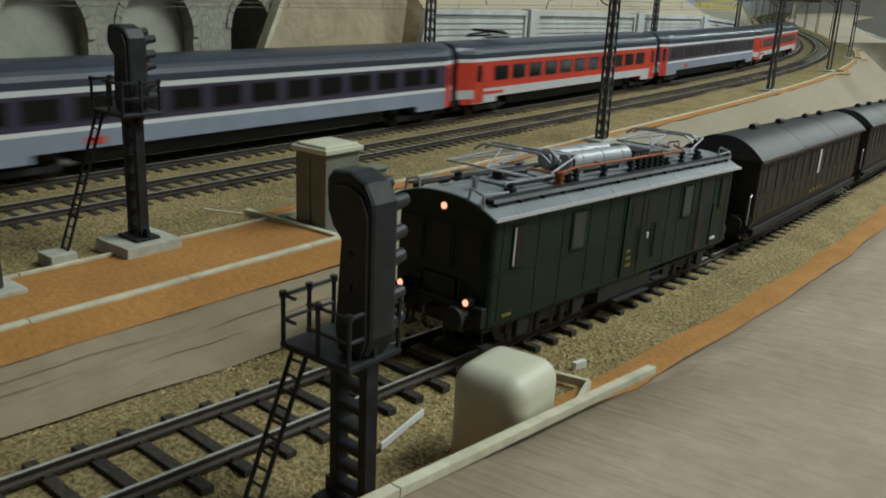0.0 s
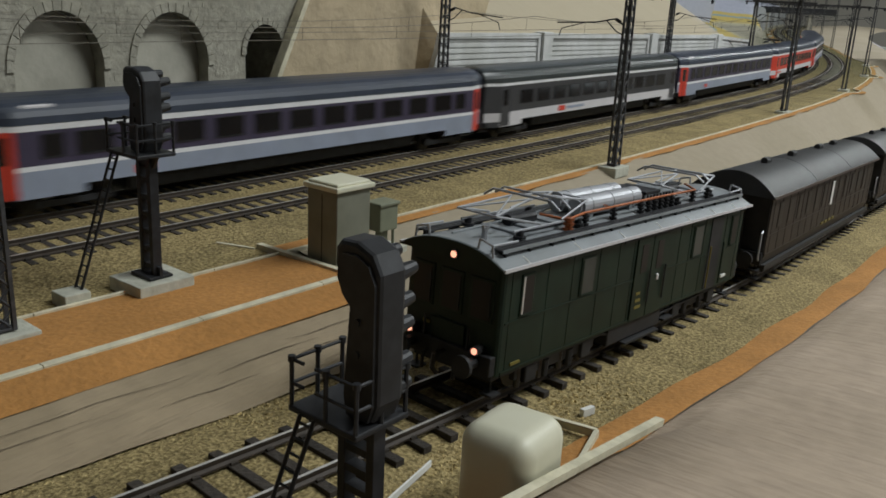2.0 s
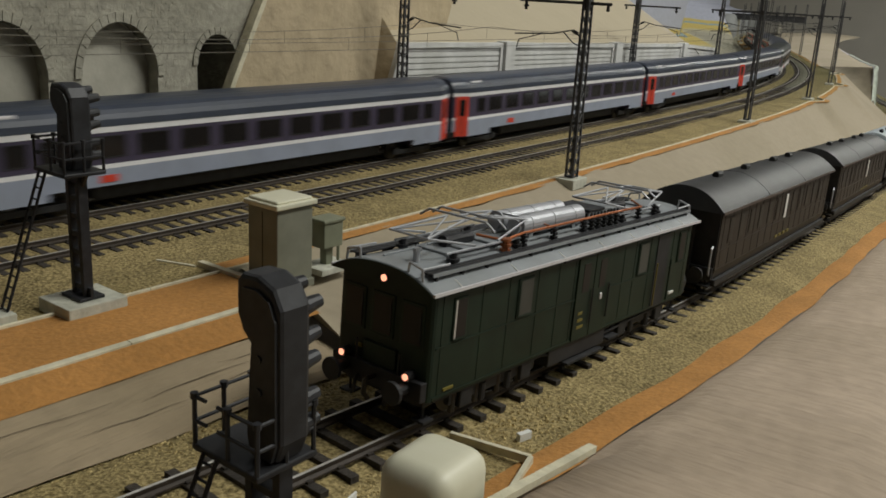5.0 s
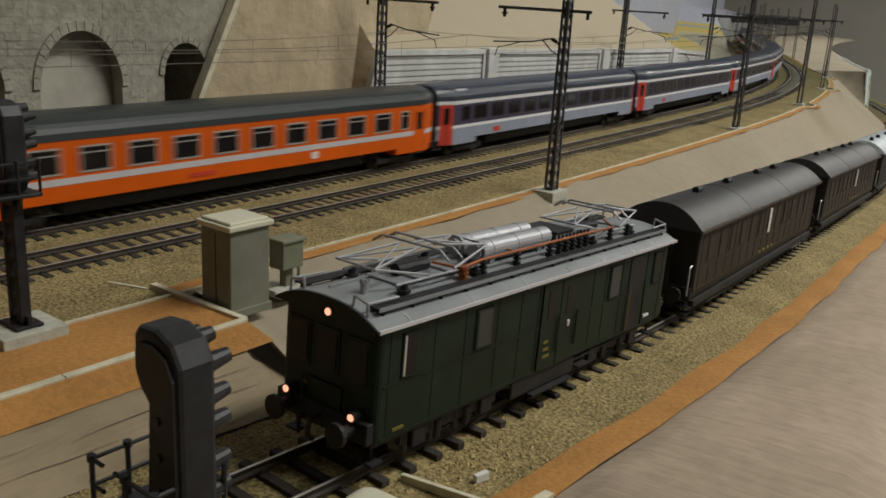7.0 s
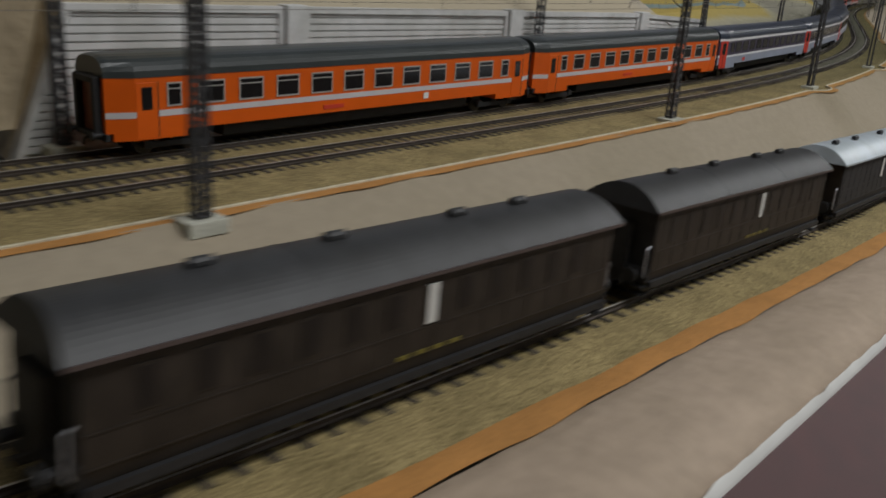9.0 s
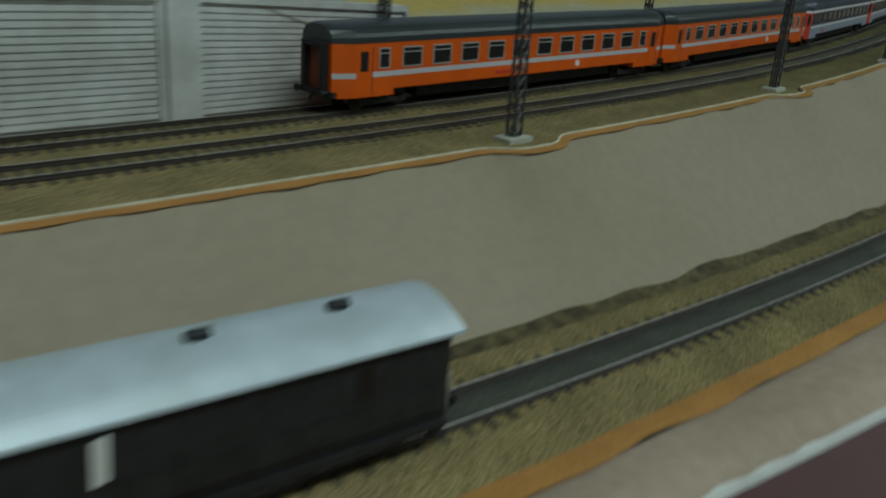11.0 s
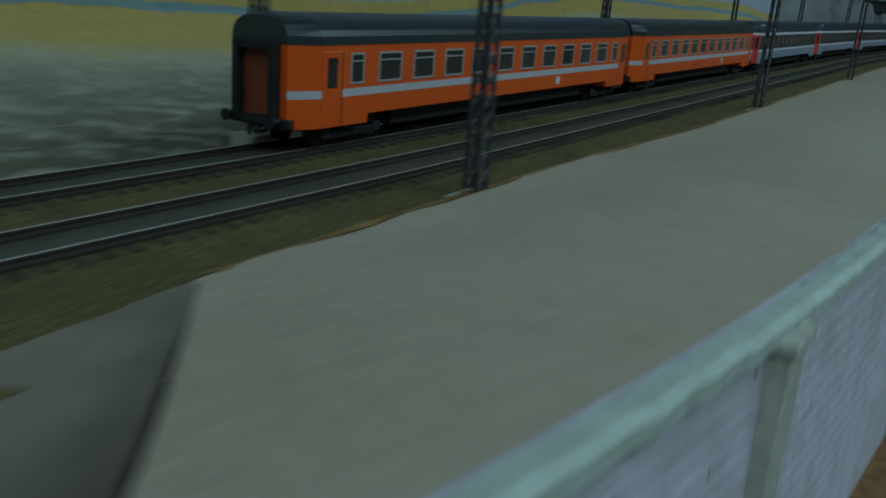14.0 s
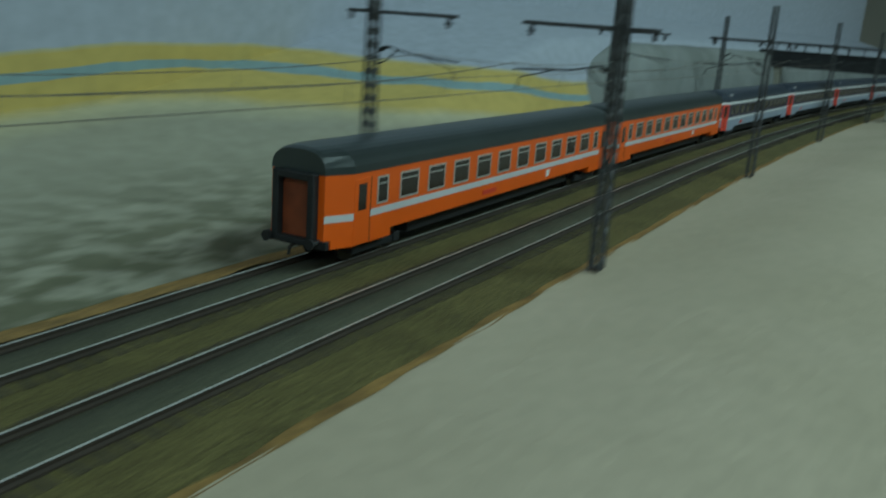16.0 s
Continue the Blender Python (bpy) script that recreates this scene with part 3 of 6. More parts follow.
# ---- tracks ----
def track(name, d_of, z_of, s0, s1, pitch, near0, near1, label, rail_h=0.0021):
    root = tagged(new(name), label, "track", kind="structure")
    for side in (-1, 1):
        verts, faces = [], []
        n = int((s1 - s0) / 0.01)
        prof = [(-0.0011, -0.0021), (-0.0011, -0.0016), (-0.0003, -0.0012), (-0.00045, -0.0003), (-0.0004, 0.0), (0.0004, 0.0), (0.00045, -0.0003), (0.0003, -0.0012), (0.0011, -0.0016), (0.0011, -0.0021)]
        k = len(prof)
        for i in range(n + 1):
            s = s0 + (s1 - s0) * i / n
            for a, b in prof:
                verts.append(P(s, d_of(s) + side * GAUGE / 2 + a, z_of(s) + b))
        for i in range(n):
            for j in range(k - 1):
                q = i * k + j
                faces.append((q, q + 1, q + k + 1, q + k))
        me = bpy.data.meshes.new("rail")
        me.from_pydata(verts, [], faces)
        me.materials.append(M["rail"])
        me.materials.append(M["rail_head"])
        for i, poly in enumerate(me.polygons):
            poly.material_index = 1 if i % (k - 1) == 4 else 0
        ob = new("rail", me)
        ob.parent = root
    bm = box(bmesh.new(), -1.35, 1.35, -15, 15, -4.2, -2.1, bevel=0.15)
    for y in (-8.65, 8.65):
        box(bm, -0.9, 0.9, y - 1.9, y + 1.9, -2.1, -1.5)
    one = mesh_of("sleeper", bm, "sleeper")
    verts, faces, base = [], [], [(x, y, z) for x in (-0.00135, 0.00135) for y in (-0.015, 0.015) for z in (-0.0042, -0.0021)]
    cube = [(0, 1, 3, 2), (4, 6, 7, 5), (0, 4, 5, 1), (2, 3, 7, 6), (0, 2, 6, 4), (1, 5, 7, 3)]
    rng = random.Random(3)
    count, s = 0, s0 + 0.004
    while s < s1:
        m = on_front(s) if d_of is fd else at(s, d_of(s), 0)
        m = m @ pose(rng.uniform(-1, 1) * 0.0003, rng.uniform(-1, 1) * 0.0003, 0, 0, 0, rng.uniform(-1.2, 1.2))
        if near0 <= s <= near1 and count < 300:
            ob = new("sleeper", one)
            ob.parent = root
            ob.matrix_basis = m
            count += 1
        else:
            o = len(verts)
            verts += [m @ Vector(v) for v in base]
            faces += [tuple(o + q for q in f) for f in cube]
        s += pitch
    me = bpy.data.meshes.new("far_sleepers")
    me.from_pydata(verts, [], faces)
    me.materials.append(M["sleeper"])
    ob = tagged(new("far_sleepers", me), kind="stuff")
    ob.parent = root
    return root


track("main_track", lambda s: 0.0, lambda s: 0.0, -2.9, 4.4, 0.0069, -0.45, 1.55, "dark model track with brown rails on the main line")
track("main_track", lambda s: FAR, lambda s: 0.0, -2.9, 4.4, 0.0069, 0.3, 2.3, "dark model track with brown rails on the main line, under the express")
track("lower_track", fd, fz, -2.0, 3.0, 0.0094, -0.5, 1.35, "dark model track with wide-spaced sleepers on the lower line")


# ---- kerbs ----
def kerb_run(s0, s1, d_of, z, w=0.0011, h=0.0012, label="cream painted kerb stones in a line", piece=0.03):
    root = tagged(new("kerb"), label, "kerb", kind="structure")
    s = s0
    while s < s1 - 1e-6:
        e = min(s1, s + piece)
        verts = []
        n = 6
        for i in range(n + 1):
            q = s + (e - s - 0.0003) * i / n
            dd = d_of(q)
            zz = z(q) if callable(z) else z
            for a, b in ((-w, -0.003), (-w, h - 0.0002), (-w + 0.0003, h), (w - 0.0003, h), (w, h - 0.0002), (w, -0.003)):
                verts.append(P(q, dd + a, zz + b))
        faces = [(i * 6 + j, i * 6 + j + 1, i * 6 + j + 7, i * 6 + j + 6) for i in range(n) for j in range(5)]
        faces += [(0, 1, 2, 3, 4, 5), tuple(n * 6 + j for j in range(5, -1, -1))]
        me = bpy.data.meshes.new("kerb_stone")
        me.from_pydata(verts, [], faces)
        me.materials.append(M["kerb"])
        ob = new("kerb_stone", me)
        ob.parent = root
        s = e
    return root


kerb_run(-0.2, 1.30, kerb_d, -0.0022, 0.0006, 0.0008)
kerb_run(-1.2, -0.2415, lambda s: -0.0930, -0.0020, 0.0013, 0.0010, "cream painted edging line on the platform", 0.045)
kerb_run(-1.2, -0.2, lambda s: -0.0580, -0.0026, 0.0006, 0.0010, "thin cream kerb between ballast and platform")


def bar(name, a, b, w, h, m, label, category, kind=""):
    """A flat bar from a to b on the ground."""
    a, b = Vector(a), Vector(b)
    u = b - a
    bm = B(0, u.length * 1000, -w * 500, w * 500, -1.2, h * 1000, bevel=0.12)
    m4 = u.to_track_quat("X", "Z").to_matrix().to_4x4()
    m4.translation = a
    return tagged(part(name, bm, m, place=m4), label, category, kind=kind)


bar("cross_kerb", P(-0.2415, -0.0930, -0.0021), P(-0.2415, -0.046, -0.0024), 0.0024, 0.0012, "kerb", "cream cross kerb closing the platform", "kerb", "structure")
bar("cable_duct", P(-0.2435, -0.046, -0.0030), P(-0.249, -0.031, -0.0030), 0.0012, 0.0004, "kerb", "pale cable duct lid on the ballast", "cable duct")
bar("lower_cable_duct", P(-0.262, -0.1745, fz(-0.262) - 0.0030), P(-0.2585, -0.1965, fz(-0.258) - 0.0025), 0.0013, 0.0010, "kerb", "pale cable duct across the lower ballast", "cable duct")
bar("edge_kerb", P(-0.43, -0.2125, 0.0138), P(-0.348, -0.2125, 0.0062), 0.0022, 0.0006, "kerb", "cream wooden edging beside the plaster verge", "kerb", "structure")
bar("edge_kerb", P(-0.3478, -0.2125, 0.0062), P(-0.2580, -0.2122, -0.0044), 0.0022, 0.0006, "kerb", "cream wooden edging beside the plaster verge", "kerb", "structure")
bar("edge_kerb", P(-0.283, -0.2035, fz(-0.28) - 0.0035), P(-0.2585, -0.1965, fz(-0.25) - 0.0020), 0.0013, 0.0008, "kerb", "thin cream edging of the ochre strip", "kerb", "structure")
bar("pale_stone", P(-0.2495, -0.187, fz(-0.25) - 0.0035), P(-0.2455, -0.188, fz(-0.25) - 0.0035), 0.0015, 0.0010, "mark", "small pale stone lying on the ballast", "stone")
bar("white_wire", P(-0.318, -0.182, fz(-0.3) - 0.0018), P(-0.300, -0.178, fz(-0.3) - 0.0022), 0.0005, 0.0005, "mark", "thin white wire lying on the ballast", "wire")


# ---- back walls ----
def arch_wall():
    """Stone wall with blind arches, built as a grid with arched recesses."""
    root = tagged(new("arch_wall"), "grey coursed stone retaining wall with blind arches", "retaining wall", kind="structure")
    d0, top, half, spring = 0.090, 0.16, 0.0208, 0.0472
    centres = [(-0.1815 - 0.058 * k, half, spring) for k in range(0, 9)]
    verts, faces = [], []
    s0, s1 = -0.72, -0.147
    # arch outlines with quads up to the top, column by column
    cols = []
    for c, hf, sp in centres:
        cols += [c - hf * math.cos(math.pi * i / 14) for i in range(15)]
    xs = sorted(set([s0, s1] + [round(x, 5) for x in cols if s0 < x < s1]))

    def arch_z(x):
        for c, hf, sp in centres:
            if abs(x - c) <= hf + 1e-6:
                return sp + math.sqrt(max(0, hf * hf - (x - c) ** 2)) * 1.25
        return None

    for a, b in zip(xs, xs[1:]):
        mid = arch_z((a + b) / 2)
        za, zb = (arch_z(a) or spring, arch_z(b) or spring) if mid else (-0.01, -0.01)
        o = len(verts)
        verts += [P(a, d0, za), P(b, d0, zb), P(b, d0, top), P(a, d0, top)]
        faces.append((o, o + 1, o + 2, o + 3))
        if mid:
            o = len(verts)
            verts += [P(a, d0, za), P(b, d0, zb), P(b, d0 + 0.008, zb), P(a, d0 + 0.008, za)]
            faces.append((o, o + 3, o + 2, o + 1))
    for c, hf, sp in centres:
        for x in (c - hf, c + hf):
            o = len(verts)
            verts += [P(x, d0, -0.01), P(x, d0, sp), P(x, d0 + 0.008, sp), P(x, d0 + 0.008, -0.01)]
            faces.append((o, o + 1, o + 2, o + 3))
    me = bpy.data.meshes.new("wall_face")
    me.from_pydata(verts, [], faces)
    me.materials.append(M["stone"])
    ob = new("wall_face", me)
    ob.parent = root
    for c, hf, sp in centres:
        v = [P(c - hf, d0 + 0.008, -0.01), P(c + hf, d0 + 0.008, -0.01)]
        arc = [P(c + hf * math.cos(math.pi * i / 14), d0 + 0.008, sp + 1.25 * hf * math.sin(math.pi * i / 14)) for i in range(15)]
        me = bpy.data.meshes.new("arch_infill")
        me.from_pydata(v + arc, [], [tuple(range(17))])
        me.materials.append(M["arch_fill"])
        ob = new("arch_infill", me)
        ob.parent = root
        # ring of voussoirs, each proud of the wall
        n = 17
        for i in range(n):
            a0, a1 = math.pi * (i + 0.04) / n, math.pi * (i + 0.96) / n
            pts = []
            for dd in (d0 - 0.0009, d0 + 0.002):
                for a, r in ((a0, 1.0), (a1, 1.0), (a1, 1.17), (a0, 1.17)):
                    pts.append(P(c + r * hf * math.cos(a), dd, sp + 1.25 * r * hf * math.sin(a)))
            me = bpy.data.meshes.new("voussoir")
            me.from_pydata(pts, [], [(3, 2, 1, 0), (0, 1, 5, 4), (1, 2, 6, 5), (2, 3, 7, 6), (3, 0, 4, 7)])
            me.materials.append(M["stone"])
            ob = new("voussoir", me)
            ob.parent = root
    # stone courses: thin proud bands between the arches
    verts, faces = [], []
    rng = random.Random(5)
    for r in range(44):
        z = 0.004 + r * 0.0034
        s = -0.70 - rng.random() * 0.006
        while s < -0.150:
            w = rng.uniform(0.005, 0.0085)
            e = min(s + w - 0.0004, -0.1475)
            mid = (s + e) / 2
            clear = all(((mid - c) / (hf * 1.22)) ** 2 + (max(0, z - sp) / (1.25 * hf * 1.22)) ** 2 > 1.06 or (z > sp + 1.25 * hf * 1.25) for c, hf, sp in centres)
            if clear and all(abs(mid - c) > hf * 1.2 or z > sp for c, hf, sp in centres):
                o = len(verts)
                pr = rng.uniform(0.00006, 0.00018)
                for dd in (d0 - pr, d0 + 0.001):
                    verts += [P(s, dd, z), P(e, dd, z), P(e, dd, z + 0.0029), P(s, dd, z + 0.0029)]
                faces += [(o, o + 1, o + 2, o + 3), (o, o + 4, o + 5, o + 1), (o + 1, o + 5, o + 6, o + 2), (o + 2, o + 6, o + 7, o + 3), (o + 3, o + 7, o + 4, o)]
            s += w
    me = bpy.data.meshes.new("coursed_stone")
    me.from_pydata(verts, [], faces)
    me.materials.append(M["stone"])
    ob = tagged(new("coursed_stone", me), kind="stuff")
    ob.parent = root
    return root


arch_wall()


def portal_wall():
    """Plain stone bay with the dark tunnel mouth."""
    root = tagged(new("tunnel_portal"), "grey stone tunnel portal with a dark narrow mouth", "tunnel portal", kind="structure")
    d0, c, hf, sp, top = 0.0915, -0.1222, 0.0132, 0.0515, 0.16
    a0, a1 = -0.1465, -0.07
    xs = [a0] + [c - hf * math.cos(math.pi * i / 12) for i in range(13)] + [a1]
    verts, faces = [], []

    def az(x):
        return sp + 1.2 * math.sqrt(max(0, hf * hf - (x - c) ** 2))

    for i, (a, b) in enumerate(zip(xs, xs[1:])):
        inside = 0 < i < len(xs) - 2
        za, zb = (az(a), az(b)) if inside else (-0.01, -0.01)
        o = len(verts)
        verts += [P(a, d0, za), P(b, d0, zb), P(b, d0, top), P(a, d0, top)]
        faces.append((o, o + 1, o + 2, o + 3))
        if inside:
            o = len(verts)
            verts += [P(a, d0, za), P(b, d0, zb), P(b, d0 + 0.09, zb), P(a, d0 + 0.09, za)]
            faces.append((o, o + 3, o + 2, o + 1))
    for x in (c - hf, c + hf):
        o = len(verts)
        verts += [P(x, d0, -0.01), P(x, d0, sp), P(x, d0 + 0.09, sp), P(x, d0 + 0.09, -0.01)]
        faces.append((o, o + 1, o + 2, o + 3))
    me = bpy.data.meshes.new("portal_face")
    me.from_pydata(verts, [], faces)
    me.materials.append(M["stone"])
    part("portal_face", me, None, root)
    n = 13
    for i in range(n):
        t0, t1 = math.pi * (i + 0.05) / n, math.pi * (i + 0.95) / n
        pts = []
        for dd in (d0 - 0.0009, d0 + 0.002):
            for a, r in ((t0, 1.0), (t1, 1.0), (t1, 1.22), (t0, 1.22)):
                pts.append(P(c + r * hf * math.cos(a), dd, sp + 1.2 * r * hf * math.sin(a)))
        me = bpy.data.meshes.new("voussoir")
        me.from_pydata(pts, [], [(3, 2, 1, 0), (0, 1, 5, 4), (1, 2, 6, 5), (2, 3, 7, 6), (3, 0, 4, 7)])
        me.materials.append(M["stone"])
        part("voussoir", me, None, root)
    # Near-black sheet across the bore, standing in for the deep shade inside.
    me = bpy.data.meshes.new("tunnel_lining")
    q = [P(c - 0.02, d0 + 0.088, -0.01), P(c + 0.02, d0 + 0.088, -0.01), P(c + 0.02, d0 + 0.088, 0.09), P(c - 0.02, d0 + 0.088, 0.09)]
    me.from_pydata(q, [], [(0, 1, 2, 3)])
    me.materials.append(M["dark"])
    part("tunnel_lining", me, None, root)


portal_wall()

# sandy spur with a pale coping against the portal
structure(patch("sand_spur", [P(-0.137, 0.0835, 0.008), P(0.055, 0.0885, 0.004), P(0.17, 0.125, 0.17), P(-0.052, 0.0895, 0.17)], 24, "sand", 0.0012), "sandy plaster spur leaning on the wall", "bank")


structure(patch("hill_end", [P(-0.010, 0.0835, -0.009), P(-0.002, 0.135, -0.009), P(0.020, 0.135, 0.12), P(0.0198, 0.0835, 0.0615)], 10, "sand", 0.0006), "sandy plaster end of the hillside behind the panels", "bank")


def slab(name, pts, thick, m):
    """A straight stone band through the points, with depth across the line."""
    verts, faces = [], []
    for s, d, z, w in pts:
        verts += [P(s - w, d - thick, z), P(s + w, d - thick, z), P(s + w, d + 0.004, z), P(s - w, d + 0.004, z)]
    for i in range(len(pts) - 1):
        o = i * 4
        for j in range(4):
            faces.append((o + j, o + (j + 1) % 4, o + 4 + (j + 1) % 4, o + 4 + j))
    faces += [(0, 3, 2, 1), tuple(len(verts) - 4 + j for j in range(4))]
    me = bpy.data.meshes.new(name)
    me.from_pydata(verts, [], faces)
    me.materials.append(M[m])
    return new(name, me)


structure(slab("spur_coping", [(-0.1395, 0.0835, 0.0, 0.0016), (-0.117, 0.0848, 0.045, 0.0016), (-0.0915, 0.0864, 0.092, 0.0016), (-0.052, 0.0890, 0.17, 0.0016)], 0.0022, "kerb"), "pale stone coping of the sandy spur", "coping")


def panel_wall():
    root = tagged(new("panel_wall"), "white slatted retaining wall in panels between piers", "retaining wall", kind="structure")
    d0 = 0.0795
    bays = [(0.004, 0.145), (0.160, 0.350), (0.366, 0.551), (0.567, 0.735)]

    def top(s):
        return float(np.interp(s, [0, 0.15, 0.55, 0.735], [0.0625, 0.061, 0.055, 0.047]))

    for i, (a, b) in enumerate(bays):
        ta, tb = top(a), top(b)
        ca, cb = (a + 0.016 if i == 0 else a), (b - 0.028 if i == 3 else b)
        # backing slab
        verts = []
        for dd in (d0 + 0.0025, d0 + 0.008):
            verts += [P(a - (0.012 if i == 0 else 0), dd, -0.009), P(b, dd, -0.009), P(cb, dd, tb), P(ca, dd, ta)]
        me = bpy.data.meshes.new("panel")
        me.from_pydata(verts, [], [(0, 1, 2, 3), (4, 7, 6, 5), (3, 2, 6, 7), (0, 4, 5, 1), (0, 3, 7, 4), (1, 5, 6, 2)])
        me.materials.append(M["panel"])
        part("panel", me, None, root)
        # slats
        rows = 17
        for r in range(rows):
            u0, u1 = (r + 0.12) / rows, (r + 0.88) / rows
            z = lambda u, t: -0.006 + (t - 0.002 + 0.006) * u
            la = lambda u: a - (0.012 if i == 0 else 0) + (ca - a + (0.012 if i == 0 else 0)) * u + 0.004
            lb = lambda u: b + (cb - b) * u - 0.004
            verts = []
            for dd in (d0 + 0.0012, d0 + 0.003):
                verts += [P(la(u0), dd, z(u0, ta)), P(lb(u0), dd, z(u0, tb)), P(lb(u1), dd, z(u1, tb)), P(la(u1), dd, z(u1, ta))]
            me = bpy.data.meshes.new("slat")
            me.from_pydata(verts, [], [(0, 1, 2, 3), (3, 2, 6, 7), (0, 4, 5, 1), (0, 3, 7, 4), (1, 5, 6, 2)])
            me.materials.append(M["panel"])
            part("slat", me, None, root)
        # frame rails
        for (x0, z0, x1, z1) in ((a - (0.012 if i == 0 else 0), -0.009, ca, ta), (b - 0.0035, -0.009, cb - 0.0035, tb)):
            verts = []
            for dd in (d0, d0 + 0.004):
                verts += [P(x0, dd, z0), P(x0 + 0.0035, dd, z0), P(x1 + 0.0035, dd, z1), P(x1, dd, z1)]
            me = bpy.data.meshes.new("frame_post")
            me.from_pydata(verts, [], [(0, 1, 2, 3), (3, 2, 6, 7), (0, 3, 7, 4), (1, 5, 6, 2)])
            me.materials.append(M["panel"])
            part("frame_post", me, None, root)
        verts = []
        for dd in (d0, d0 + 0.006):
            verts += [P(ca, dd, ta - 0.0035), P(cb, dd, tb - 0.0035), P(cb, dd, tb), P(ca, dd, ta)]
        me = bpy.data.meshes.new("frame_rail")
        me.from_pydata(verts, [], [(0, 1, 2, 3), (3, 2, 6, 7), (0, 4, 5, 1)])
        me.materials.append(M["panel"])
        part("frame_rail", me, None, root)
    for a, b in zip(bays, bays[1:]):
        x0, x1 = a[1] + 0.0005, b[0] - 0.0005
        bm = bmesh.new()
        m = at((x0 + x1) / 2, d0 + 0.003, 0)
        part("pier", box(bm, -(x1 - x0) * 500, (x1 - x0) * 500, -5.5, 4, -9, top(x0) * 1000 + 1.0, bevel=0.5), "panel", root, place=m)


panel_wall()


# ---- land behind the line ----
def hill_z(s, d):
    u = max(0.0, (d - 0.082) / 0.17)
    wallish = float(np.interp(s, [-0.15, 0.0, 0.6, 0.76, 0.95], [1, 1, 1, 0.25, 0]))
    top_wall = float(np.interp(s, [0, 0.15, 0.55, 0.735, 0.9], [0.062, 0.061, 0.055, 0.046, 0.0]))
    a = top_wall + 0.10 * u
    b = -0.008 + 0.030 * u + 0.010 * u * u
    b += float(np.interp(s, [2.2, 2.38, 2.58, 2.8, 4.5], [0, 0.035, 0.080, 0.085, 0.085])) * min(1, max(0, u - 0.04) * 3.4)
    z = a * wallish + b * (1 - wallish)
    return z if s < 0.735 or u > 0.03 else -0.0085


def hill_row(s, u):
    d = 0.0805 + 0.17 * u
    z = hill_z(s, d)
    if s < 0.74:
        return d, z - 0.002
    p = P(s, d, 0)
    lumps = max(0.0, noise.noise(Vector((p.x * 45, p.y * 95, 1.0)))) * 0.006 + noise.noise(p * 130) * 0.0018
    return d, z + lumps * max(0.0, 1 - u * 2.4) * min(1, u * 14)


structure(sweep("back_hill", 0.02, 4.5, 0.012, lambda s: [hill_row(s, k / 36) for k in range(37)], "hill", bumpy=0.0008), "beige plaster hillside painted with yellow and green fields", "hillside")


def backdrop():
    verts, faces = [], []
    rows = 14
    ss = np.linspace(-0.8, 4.5, 180)
    for s in ss:
        for k in range(rows):
            verts.append(P(float(s), 0.2505, -0.05 + 0.75 * k / (rows - 1)))
    for i in range(len(ss) - 1):
        for k in range(rows - 1):
            a = i * rows + k
            faces.append((a, a + rows, a + rows + 1, a + 1))
    me = bpy.data.meshes.new("backdrop")
    me.from_pydata(verts, [], faces)
    uv = me.uv_layers.new(name="plan")
    for poly in me.polygons:
        for li in poly.loop_indices:
            vi = me.loops[li].vertex_index
            uv.data[li].uv = (float(ss[vi // rows]), -0.05 + 0.75 * (vi % rows) / (rows - 1))
    me.materials.append(M["backdrop"])
    structure(new("backdrop", me), "painted backdrop of yellow fields, a blue river and grey sky", "backdrop")


def crack(s, u, length, seed):
    """A thin open crack running along the plaster face, hugging its surface."""
    verts, faces, n = [], [], 14
    for i in range(n + 1):
        q = s + length * i / n
        p = slope_prof(q)
        k = u + 0.05 * noise.noise(Vector((q * 60, seed, 0)))
        w = 0.0035 * math.sin(math.pi * i / n) + 0.001
        for kk, up in ((k - w, 0.0009), (k + w, 0.0009)):
            x = min(7.999, max(0, kk * 8))
            a, b = p[int(x)], p[int(x) + 1]
            f = x - int(x)
            v = P(q, a[0] + (b[0] - a[0]) * f - up * 0.7, a[1] + (b[1] - a[1]) * f)
            v.z += 0.0009 * (noise.noise(v * 28) + 0.5 * noise.noise(v * 80)) + 0.0002
            verts.append(v)
    faces = [(2 * i, 2 * i + 1, 2 * i + 3, 2 * i + 2) for i in range(n)]
    me = bpy.data.meshes.new("plaster_crack")
    me.from_pydata(verts, [], faces)
    me.materials.append(M["crack"])
    structure(new("plaster_crack", me), "thin dark crack in the plaster face", "crack")


for ck in ((-0.372, 0.30, 0.055, 1), (-0.395, 0.48, 0.05, 2), (-0.31, 0.40, 0.035, 3), (-0.33, 0.62, 0.03, 4), (-0.43, 0.66, 0.06, 5), (-0.285, 0.28, 0.03, 6), (-0.29, 0.55, 0.035, 7)):
    crack(*ck)


backdrop()


